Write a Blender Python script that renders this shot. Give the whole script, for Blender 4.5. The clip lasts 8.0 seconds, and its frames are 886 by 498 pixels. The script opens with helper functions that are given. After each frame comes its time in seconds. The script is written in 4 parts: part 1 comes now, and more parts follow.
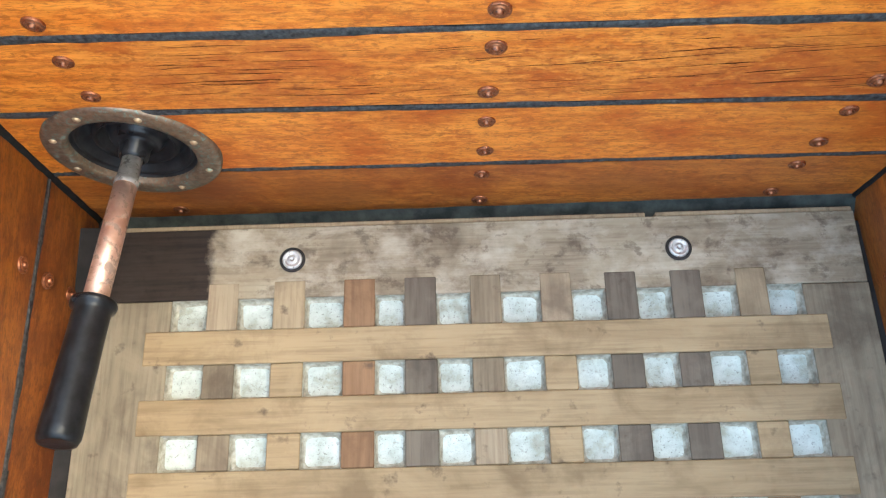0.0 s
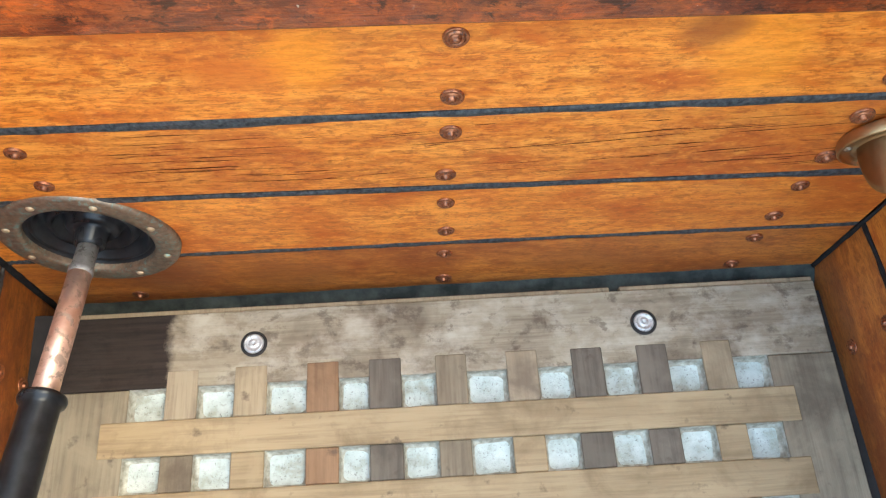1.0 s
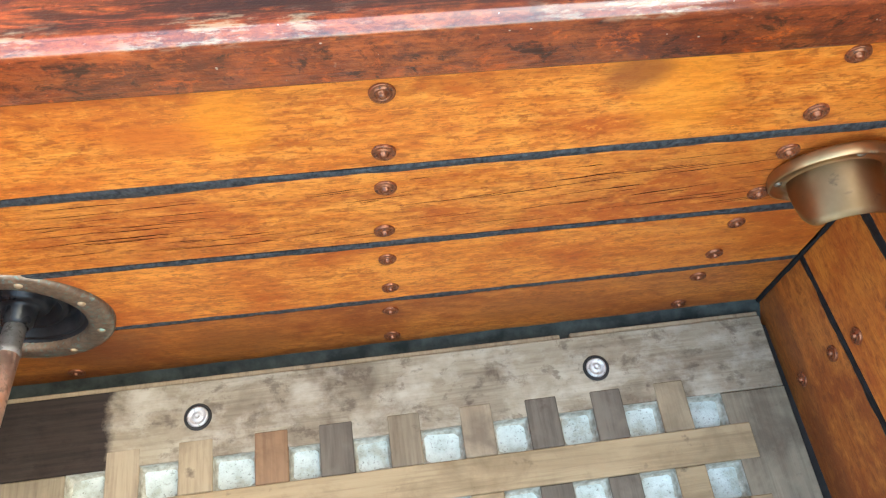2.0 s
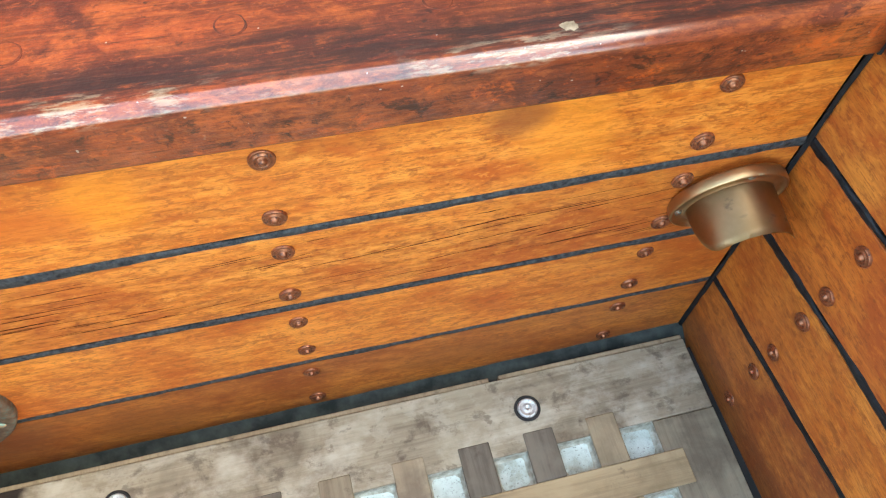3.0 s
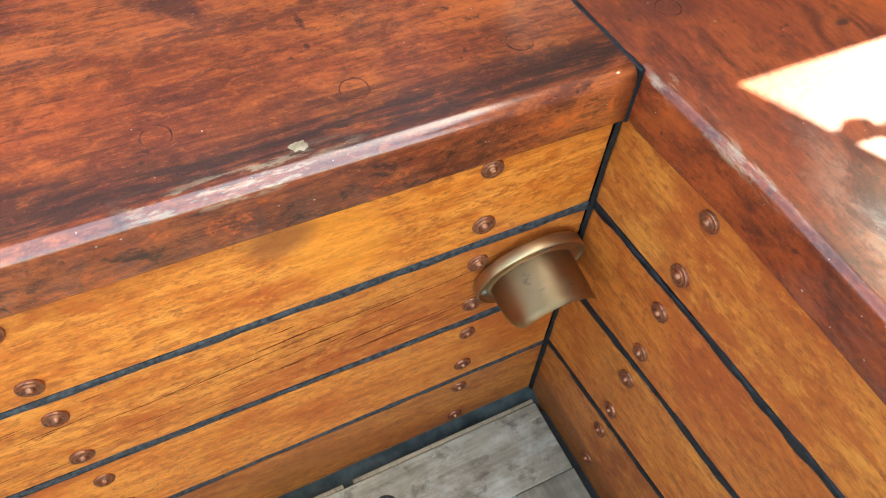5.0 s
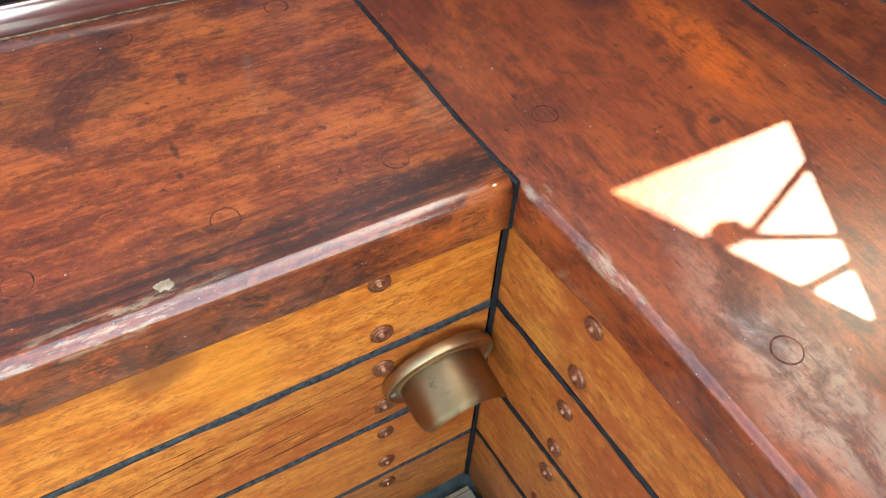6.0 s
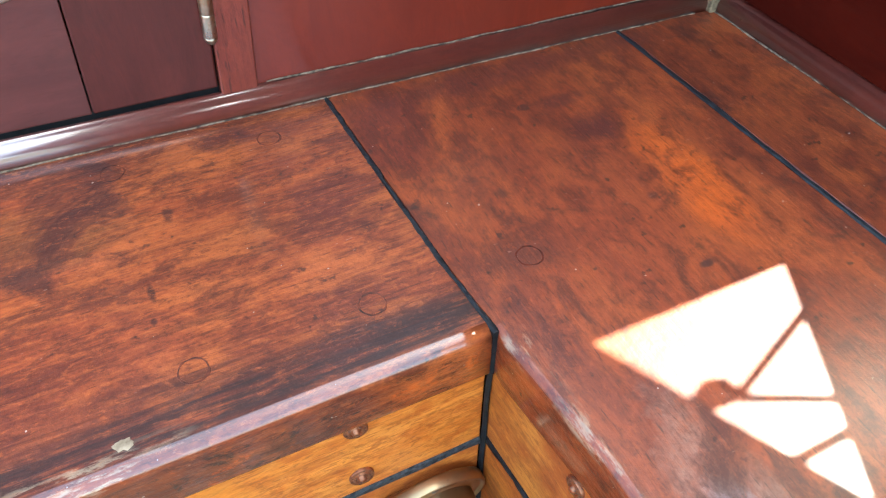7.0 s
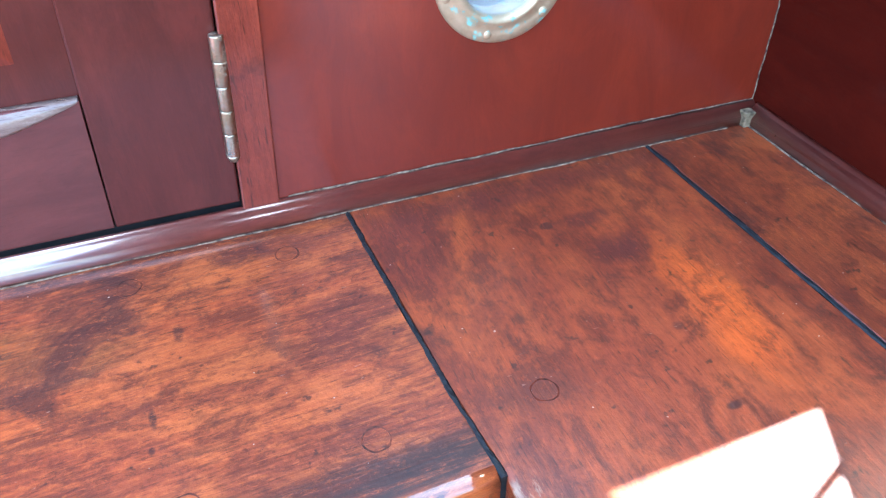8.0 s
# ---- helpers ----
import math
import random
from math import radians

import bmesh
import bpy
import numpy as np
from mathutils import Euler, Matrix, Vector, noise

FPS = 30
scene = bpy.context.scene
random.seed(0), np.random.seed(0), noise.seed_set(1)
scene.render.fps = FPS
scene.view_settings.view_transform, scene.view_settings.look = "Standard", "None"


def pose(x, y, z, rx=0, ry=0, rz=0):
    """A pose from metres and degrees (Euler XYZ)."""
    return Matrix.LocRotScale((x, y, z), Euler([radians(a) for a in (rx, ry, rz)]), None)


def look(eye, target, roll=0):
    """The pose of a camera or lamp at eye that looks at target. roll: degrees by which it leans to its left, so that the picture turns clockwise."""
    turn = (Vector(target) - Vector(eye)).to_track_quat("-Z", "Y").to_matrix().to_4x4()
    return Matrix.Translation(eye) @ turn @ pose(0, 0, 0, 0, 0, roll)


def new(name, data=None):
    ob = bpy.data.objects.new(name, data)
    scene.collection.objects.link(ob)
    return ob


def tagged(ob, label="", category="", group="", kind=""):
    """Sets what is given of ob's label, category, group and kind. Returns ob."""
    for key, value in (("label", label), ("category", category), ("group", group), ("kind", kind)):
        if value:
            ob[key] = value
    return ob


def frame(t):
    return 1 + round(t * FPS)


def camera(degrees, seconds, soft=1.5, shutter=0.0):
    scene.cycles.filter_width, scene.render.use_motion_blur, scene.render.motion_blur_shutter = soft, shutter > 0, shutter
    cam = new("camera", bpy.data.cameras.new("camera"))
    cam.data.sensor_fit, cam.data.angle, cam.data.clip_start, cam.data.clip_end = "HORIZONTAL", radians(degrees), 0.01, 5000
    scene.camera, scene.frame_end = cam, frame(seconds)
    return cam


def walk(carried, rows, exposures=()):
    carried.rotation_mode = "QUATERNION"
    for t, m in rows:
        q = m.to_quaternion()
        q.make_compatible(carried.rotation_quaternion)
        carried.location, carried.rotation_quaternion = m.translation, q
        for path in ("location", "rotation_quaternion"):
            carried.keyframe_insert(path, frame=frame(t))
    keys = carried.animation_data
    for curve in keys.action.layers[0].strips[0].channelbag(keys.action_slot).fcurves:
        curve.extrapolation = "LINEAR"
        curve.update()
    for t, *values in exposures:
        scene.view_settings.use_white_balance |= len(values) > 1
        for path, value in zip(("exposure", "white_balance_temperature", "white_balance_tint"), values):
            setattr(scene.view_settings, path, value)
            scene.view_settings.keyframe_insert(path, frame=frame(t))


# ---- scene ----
# ---- camera and its walk ----
cam = camera(60.6, 8.0, 1.2)
PATH = [
    (0, (0.021, 0.07, 0.782), (-0.032, 0.712, -1.112), -5.0),
    (0.5, (0.027, 0.078, 0.779), (0.007, 0.789, -1.09), -2.7),
    (1, (0.034, 0.083, 0.781), (0.049, 0.891, -1.049), -0.9),
    (2.5, (0.061, 0.091, 0.769), (0.27, 1.053, -0.972), 3.3),
    (3, (0.083, 0.099, 0.77), (0.365, 1.088, -0.945), 3.7),
    (3.5, (0.109, 0.107, 0.769), (0.459, 1.113, -0.924), 3.8),
    (4, (0.129, 0.112, 0.768), (0.546, 1.12, -0.908), 4.0),
    (4.2, (0.135, 0.111, 0.767), (0.57, 1.122, -0.903), 3.8),
    (5.5, (0.206, 0.123, 0.786), (0.836, 1.161, -0.803), 4.9),
    (6, (0.24, 0.125, 0.802), (0.896, 1.206, -0.747), 3.7),
    (6.5, (0.267, 0.132, 0.819), (0.909, 1.284, -0.684), 2.1),
    (7, (0.293, 0.149, 0.827), (0.918, 1.392, -0.61), 1.0),
    (7.5, (0.311, 0.157, 0.837), (0.915, 1.495, -0.522), 0.2),
    (8, (0.327, 0.171, 0.841), (0.896, 1.589, -0.45), -0.9),
]

EXPOSURES = [(0, 3.66, 6950, -4), (2.5, 3.80, 7150, -6), (5.5, 3.74, 7250, -8), (6.5, 3.74, 7050, -8), (7.2, 3.98, 6050, -6), (8, 4.28, 5280, -4)]
walk(cam, [(t, look(eye, target, roll)) for t, eye, target, roll in PATH], EXPOSURES)
SKY, SUN = 0.15, 5.0
LEVER_UP, LEVER_SIDE = 11.5, 1.8
VENT_AT, VENT_LEN = (0.4050, 0.396, 0.267, 90 + 10, 0, 0), 0.0555

# ---- world, sun, exposure ----
world = bpy.data.worlds.new("sky")
scene.world = world
world.use_nodes = True
wn = world.node_tree.nodes
sky = wn.new("ShaderNodeTexSky")
sky.sky_type = "NISHITA"
sky.sun_disc = False
sky.dust_density = 4.0
sky.sun_elevation = radians(45)
sky.sun_rotation = radians(86)
wn["Background"].inputs["Strength"].default_value = SKY
world.node_tree.links.new(sky.outputs[0], wn["Background"].inputs["Color"])

sun_data = bpy.data.lights.new("sun", "SUN")
sun_data.energy = SUN
sun_data.angle = radians(0.6)
sun_data.color = (1.0, 0.97, 0.92)
sun = new("sun", sun_data)
SUN_DIR = Vector((0.99, 0.06, 1.0)).normalized()
sun.matrix_world = look(Vector((0.5, 0.3, 0.5)) + SUN_DIR * 6, (0.5, 0.3, 0.5))


# ---- materials ----
class Nodes:
    """A small helper that wires one node material."""

    def __init__(self, name):
        self.mat = bpy.data.materials.new(name)
        self.mat.use_nodes = True
        self.t = self.mat.node_tree
        self.bsdf = self.t.nodes["Principled BSDF"]
        self.coord = self.t.nodes.new("ShaderNodeTexCoord").outputs["Object"]
        self.info = self.t.nodes.new("ShaderNodeObjectInfo").outputs["Random"]

    def put(self, socket, value):
        if isinstance(value, bpy.types.NodeSocket):
            self.t.links.new(value, socket)
        elif isinstance(value, (tuple, list)) and len(value) == 3 and socket.type == "RGBA":
            socket.default_value = (*value, 1)
        else:
            socket.default_value = value

    def set(self, **kw):
        for k, v in kw.items():
            self.put(self.bsdf.inputs[k.replace("_", " ")], v)

    def math(self, op, a, b=0.0, c=0.0, clamp=False):
        n = self.t.nodes.new("ShaderNodeMath")
        n.operation = op
        n.use_clamp = clamp
        for s, v in zip(n.inputs, (a, b, c)):
            self.put(s, v)
        return n.outputs[0]

    def shifted(self, amount=7.0):
        """Object coordinates, moved by a different way for each object."""
        n = self.t.nodes.new("ShaderNodeVectorMath")
        n.operation = "MULTIPLY_ADD"
        self.put(n.inputs[0], self.info)
        n.inputs[1].default_value = (amount, amount * 1.7, amount * 0.6)
        self.put(n.inputs[2], self.coord)
        return n.outputs[0]

    def mapped(self, v, scale, rot=(0, 0, 0)):
        n = self.t.nodes.new("ShaderNodeMapping")
        self.put(n.inputs["Vector"], v)
        n.inputs["Scale"].default_value = scale
        n.inputs["Rotation"].default_value = rot
        return n.outputs[0]

    def noise(self, v, scale=1.0, detail=4.0, rough=0.55, distort=0.0):
        n = self.t.nodes.new("ShaderNodeTexNoise")
        self.put(n.inputs["Vector"], v)
        n.inputs["Scale"].default_value = scale
        n.inputs["Detail"].default_value = detail
        n.inputs["Roughness"].default_value = rough
        n.inputs["Distortion"].default_value = distort
        return n.outputs["Fac"]

    def step(self, v, a, b, lo=0.0, hi=1.0):
        n = self.t.nodes.new("ShaderNodeMapRange")
        self.put(n.inputs["Value"], v)
        for k, x in (("From Min", a), ("From Max", b), ("To Min", lo), ("To Max", hi)):
            n.inputs[k].default_value = x
        return n.outputs["Result"]

    def mix(self, f, a, b, mode="MIX"):
        n = self.t.nodes.new("ShaderNodeMix")
        n.data_type = "RGBA"
        n.blend_type = mode
        self.put(n.inputs[0], f)
        self.put(n.inputs[6], a)
        self.put(n.inputs[7], b)
        return n.outputs[2]

    def xyz(self, v):
        n = self.t.nodes.new("ShaderNodeSeparateXYZ")
        self.put(n.inputs[0], v)
        return n.outputs

    def bump(self, h, dist, strength=1.0):
        n = self.t.nodes.new("ShaderNodeBump")
        self.put(n.inputs["Height"], h)
        n.inputs["Distance"].default_value = dist
        n.inputs["Strength"].default_value = strength
        self.put(self.bsdf.inputs["Normal"], n.outputs[0])


def grain(axis, along, across):
    s = [across] * 3
    s["xyz".index(axis)] = along
    return tuple(s)


def plank_wood(name, axis, light, mid, dark, stain, rough=0.42, coat=0.10, checks=0.0, tone=0.22, marks=()):
    """Oiled or varnished planking: figure, fine grain, short pores, blotches and, where asked, drying checks."""
    m = Nodes(name)
    v = m.shifted()
    figure = m.noise(m.mapped(v, grain(axis, 2.2, 15)), 1, 5, 0.55, 0.9)
    fine = m.noise(m.mapped(v, grain(axis, 9, 190)), 1, 4, 0.6)
    pores = m.noise(m.mapped(v, grain(axis, 120, 820)), 1, 2, 0.5)
    blotch = m.noise(v, 7, 5, 0.6, 0.3)
    big = m.noise(v, 2.3, 3, 0.5)
    col = m.mix(m.step(figure, 0.33, 0.66), mid, light)
    col = m.mix(m.step(fine, 0.42, 0.70, 0, 0.55), col, dark)
    col = m.mix(m.step(pores, 0.54, 0.64, 0, 0.6), col, dark)
    col = m.mix(m.step(blotch, 0.50, 0.64, 0, 0.9), col, stain)
    mottle = m.noise(m.mapped(v, grain(axis, 30, 85)), 1, 6, 0.7, 0.4)
    col = m.mix(m.step(mottle, 0.50, 0.62, 0, 0.7), col, stain)
    col = m.mix(m.step(mottle, 0.32, 0.46, 0.65, 0), col, light)
    flecks = m.noise(m.mapped(v, grain(axis, 75, 150)), 1, 5, 0.75, 0.3)
    col = m.mix(m.step(flecks, 0.53, 0.61, 0, 0.6), col, dark)
    col = m.mix(m.step(flecks, 0.34, 0.44, 0.5, 0), col, light)
    spots = m.noise(v, 130, 3, 0.5)
    col = m.mix(m.step(spots, 0.66, 0.74, 0, 0.5), col, dark)
    col = m.mix(m.step(big, 0.45, 0.7, 0, 0.35), col, dark)
    p = m.xyz(m.coord)
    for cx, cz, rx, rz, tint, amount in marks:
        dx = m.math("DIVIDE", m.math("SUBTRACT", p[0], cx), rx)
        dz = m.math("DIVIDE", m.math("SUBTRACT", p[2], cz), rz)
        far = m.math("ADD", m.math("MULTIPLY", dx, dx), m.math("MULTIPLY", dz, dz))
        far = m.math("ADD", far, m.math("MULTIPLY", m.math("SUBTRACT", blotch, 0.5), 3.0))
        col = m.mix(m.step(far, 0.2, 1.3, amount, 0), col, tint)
    shade = m.step(m.info, 0, 1, 1 - tone, 1 + tone * 0.5)
    hsv = m.t.nodes.new("ShaderNodeHueSaturation")
    m.put(hsv.inputs["Color"], col)
    m.put(hsv.inputs["Value"], shade)
    col = hsv.outputs[0]
    height = m.math("ADD", m.math("MULTIPLY", fine, 0.5), m.math("MULTIPLY", pores, -0.5))
    height = m.math("ADD", height, m.math("MULTIPLY", flecks, 0.5))
    if checks:
        turn = {"x": (0, radians(9), 0), "y": (radians(8), 0, 0)}[axis]
        crack = m.noise(m.mapped(v, grain(axis, 5.5, 120), turn), 1, 2, 0.5, 0.25)
        line = m.math("MULTIPLY", m.step(m.math("ABSOLUTE", m.math("SUBTRACT", crack, 0.5)), 0.0, 0.020, 1, 0),
                      m.step(m.noise(v, 9, 2), 0.46, 0.56))
        line = m.math("MULTIPLY", line, checks, clamp=True)
        col = m.mix(line, col, (0.05, 0.018, 0.008))
        height = m.math("SUBTRACT", height, m.math("MULTIPLY", line, 2.0))
    m.set(Base_Color=col, Roughness=m.step(blotch, 0.3, 0.75, rough, rough + 0.22), Coat_Weight=coat, Coat_Roughness=0.22)
    m.bump(height, 0.0007, 0.5)
    return m.mat


TEAK = dict(light=(0.86, 0.305, 0.046), mid=(0.66, 0.170, 0.017), dark=(0.28, 0.06, 0.008), stain=(0.46, 0.088, 0.008))
M_TEAK_X = plank_wood("oiled_teak_along", "x", **TEAK)
M_TEAK_XT = plank_wood("oiled_teak_upper", "x", marks=[(-0.050, 0.385, 0.026, 0.030, (0.86, 0.25, 0.012), 0.42), (0.247, 0.372, 0.034, 0.045, (0.86, 0.27, 0.02), 0.4),
                                                  (0.212, 0.400, 0.022, 0.018, (0.26, 0.07, 0.015), 0.7), (-0.10, 0.37, 0.035, 0.02, (0.5, 0.10, 0.01), 0.6)], **TEAK)
# darker teak for the lowest planks: grime, and light falloff put into the colour
TEAK_LOW = dict(light=(0.60, 0.21, 0.036), mid=(0.46, 0.130, 0.020), dark=(0.19, 0.047, 0.009), stain=(0.27, 0.06, 0.010))
M_TEAK_XB = plank_wood("oiled_teak_grimy_dimmed", "x", marks=[(-0.12, 0.02, 0.07, 0.03, (0.22, 0.07, 0.02), 0.5), (0.20, 0.03, 0.09, 0.025, (0.24, 0.07, 0.02), 0.45),
                                                  (-0.26, 0.03, 0.06, 0.05, (0.16, 0.055, 0.02), 0.6), (0.36, 0.0, 0.06, 0.02, (0.2, 0.06, 0.02), 0.45)], **TEAK_LOW)
TEAK_SIDE = dict(light=(0.80, 0.285, 0.044), mid=(0.60, 0.162, 0.017), dark=(0.26, 0.055, 0.008), stain=(0.43, 0.083, 0.009))
TEAK_RED = dict(light=(0.68, 0.195, 0.027), mid=(0.52, 0.122, 0.013), dark=(0.22, 0.044, 0.007), stain=(0.38, 0.068, 0.008))
M_TEAK_Y = plank_wood("oiled_teak_across", "y", **TEAK_SIDE)
M_TEAK_YR = plank_wood("reddish_teak_across", "y", **TEAK_RED)
# teak darkened for dirt and for the weaker light on the leaning side wall
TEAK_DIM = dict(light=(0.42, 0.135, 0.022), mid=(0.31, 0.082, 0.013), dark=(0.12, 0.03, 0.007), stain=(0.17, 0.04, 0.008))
M_TEAK_YW = plank_wood("oiled_teak_dirty_dimmed", "y", **TEAK_DIM)
M_TEAK_YB = plank_wood("oiled_teak_across_grimy_dimmed", "y", marks=[(0.458, 0.012, 0.2, 0.026, (0.10, 0.038, 0.016), 0.5)], **TEAK_LOW)


def mahogany(name, axis, light, mid, dark, worn=0.0, rough=0.3, nose=None, scratches=True, marks=(), coat=0.65, busy=1.0, gloss=0.15, sheen=0.11, figured=1.0, cior=1.5, veined=1.0, grime=None, flecked=0.0):
    """Old varnished mahogany with dark water stains, rubbed orange patches, specks and scratches."""
    m = Nodes(name)
    v = m.coord
    p = m.xyz(v)
    figure = m.noise(m.mapped(v, grain(axis, 5, 34)), 1, 7, 0.65, 0.7)
    fine = m.noise(m.mapped(v, grain(axis, 14, 260)), 1, 4, 0.6)
    pores = m.noise(m.mapped(v, grain(axis, 60, 520)), 1, 2)
    patch = m.noise(v, 9.5, 8, 0.68, 0.6)
    patch2 = m.noise(m.mapped(v, grain(axis, 8, 20)), 1, 8, 0.7, 0.8)
    cloud = m.noise(v, 3.1, 4, 0.55)
    col = m.mix(m.step(figure, 0.34, 0.66, 1 - figured, 1), dark, mid)
    col = m.mix(m.step(patch2, 0.46, 0.62, 0, 0.65), col, light)
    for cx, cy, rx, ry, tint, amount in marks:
        # a mark of its own shape on the flat of the seat; one includes painted bloom
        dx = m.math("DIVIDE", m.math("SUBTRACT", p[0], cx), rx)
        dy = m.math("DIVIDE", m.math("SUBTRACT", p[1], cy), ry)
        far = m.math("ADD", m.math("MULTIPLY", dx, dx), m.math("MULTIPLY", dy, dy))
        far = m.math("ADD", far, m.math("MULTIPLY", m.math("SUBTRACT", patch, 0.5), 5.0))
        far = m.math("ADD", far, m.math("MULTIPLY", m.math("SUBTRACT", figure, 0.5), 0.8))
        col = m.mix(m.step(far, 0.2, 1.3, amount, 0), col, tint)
    mottle = m.noise(m.mapped(v, grain(axis, 26, 52)), 1, 7, 0.72, 0.5)
    col = m.mix(m.step(mottle, 0.47, 0.60, 0, 0.8 * busy), col, dark)
    speck = m.noise(m.mapped(v, grain(axis, 110, 230)), 1, 5, 0.75)
    col = m.mix(m.step(speck, 0.55, 0.65, 0, 0.5 * busy), col, dark)
    col = m.mix(m.step(speck, 0.34, 0.44, 0.4 * busy, 0), col, light)
    col = m.mix(m.step(mottle, 0.30, 0.42, 0.35 * busy, 0), col, light)
    col = m.mix(m.step(fine, 0.46, 0.68, 0, 0.4 * figured * busy), col, dark)
    col = m.mix(m.step(pores, 0.62, 0.72, 0, 0.6 * busy), col, (0.03, 0.009, 0.005))
    vein = m.noise(m.mapped(v, grain(axis, 22, 300)), 1, 4, 0.7, 0.3)
    col = m.mix(m.math("MULTIPLY", m.step(vein, 0.55, 0.66, 0, 0.6 * busy * veined), m.step(m.noise(v, 16, 3), 0.42, 0.6)), col, (0.06, 0.016, 0.008))
    col = m.mix(m.step(vein, 0.34, 0.45, 0.35 * busy * veined, 0), col, light)
    streak = m.noise(m.mapped(v, grain(axis, 7, 95)), 1, 5, 0.65, 0.4)
    col = m.mix(m.math("MULTIPLY", m.step(streak, 0.57, 0.66, 0, 0.7 * busy), m.step(cloud, 0.47, 0.60)), col, (0.05, 0.013, 0.007))
    col = m.mix(m.step(patch, 0.57, 0.66, 0, 0.8 * busy), col, (0.045, 0.013, 0.009))
    col = m.mix(m.step(cloud, 0.52, 0.72, 0, 0.55 * busy), col, dark)
    if scratches:
        sc = m.noise(m.mapped(v, (130, 620, 200), (0, 0, 0.8)), 1, 2, 0.5, 0.6)
        gate = m.step(m.noise(v, 10, 3), 0.48, 0.58)
        col = m.mix(m.math("MULTIPLY", m.step(sc, 0.71, 0.78, 0, 0.45), gate), col, (0.45, 0.27, 0.2))
        spot = m.noise(v, 260, 1, 0.3)
        col = m.mix(m.step(spot, 0.805, 0.83, 0, 0.7), col, (0.5, 0.4, 0.33))
        pit = m.noise(v, 95, 3, 0.5)
        col = m.mix(m.step(pit, 0.68, 0.75, 0, 0.75), col, (0.022, 0.01, 0.008))
    if flecked:
        fleck = m.noise(m.mapped(v, grain(axis, 95, 190)), 1, 6, 0.78, 0.5)
        gate = m.step(m.noise(v, 13, 4, 0.6), 0.36, 0.60, 0.25, 1)
        col = m.mix(m.math("MULTIPLY", m.step(fleck, 0.54, 0.60, 0, flecked), gate), col, (0.035, 0.011, 0.007))
        col = m.mix(m.step(fleck, 0.38, 0.44, 0.6 * flecked, 0), col, light)
    if grime:
        # ingrained dirt in broken streaks behind the rounded edge and in spots down its face
        lo, hi = grime
        streaks = m.noise(m.mapped(v, grain(axis, 16, 150)), 1, 6, 0.72, 0.6)
        wide = m.noise(m.mapped(v, grain(axis, 6, 30)), 1, 4, 0.6)
        band = m.math("MULTIPLY", m.step(p[1], lo - 0.006, lo, 0, 1), m.step(m.math("ADD", p[1], m.math("MULTIPLY", m.math("SUBTRACT", wide, 0.5), 0.06)), lo + 0.4 * (hi - lo), hi, 1, 0))
        col = m.mix(m.math("MULTIPLY", m.math("MULTIPLY", band, m.step(streaks, 0.40, 0.54)), 0.85, clamp=True), col, (0.022, 0.012, 0.009))
        face = m.step(p[2], 0.456, 0.460, 1, 0)
        spots = m.noise(m.mapped(v, grain(axis, 38, 55)), 1, 6, 0.75, 0.4)
        col = m.mix(m.math("MULTIPLY", face, m.step(spots, 0.55, 0.62, 0, 0.85)), col, (0.03, 0.010, 0.007))
        col = m.mix(m.math("MULTIPLY", face, m.step(spots, 0.36, 0.44, 0.6, 0)), col, (0.60, 0.105, 0.015))
    rub = None
    if nose:
        # varnish rubbed through along the rounded edge
        ax, start, end, weight = nose
        d = m.step(p["xyz".index(ax)], start, end, 1, 0)
        rub = m.noise(m.mapped(v, grain(axis, 40, 190)), 1, 5, 0.7)
        zone = m.step(m.noise(v, 11, 4, 0.6), 0.45, 0.60)
        high = m.math("MULTIPLY", m.step(p[2], 0.4600, 0.4640), m.step(p[1], 0.374, 0.382, 1, 0) if ax == "x" else 1.0)
        if ax == "y":
            zone = m.math("MULTIPLY", zone, m.step(p[0], 0.24, 0.31, 1, 0))
        k = m.math("MULTIPLY", m.math("MULTIPLY", m.math("MULTIPLY", d, high), m.step(rub, 0.50, 0.60)), zone)
        col = m.mix(m.math("MULTIPLY", k, weight, clamp=True), col, (0.48, 0.37, 0.235))
    m.set(Base_Color=col, Roughness=m.step(patch, 0.3, 0.75, rough, rough + 0.25), Coat_Weight=coat, Coat_Roughness=m.step(p[2], 0.4610, 0.4675, 0.09, sheen) if sheen > 0.2 else sheen, Specular_IOR_Level=gloss, Coat_IOR=cior)
    m.bump(m.math("ADD", m.math("MULTIPLY", fine, 0.6 * min(1.0, busy + 0.1)), m.math("MULTIPLY", m.noise(v, 90, 5, 0.65), 0.9 * busy)), 0.0013, 0.75)
    return m.mat


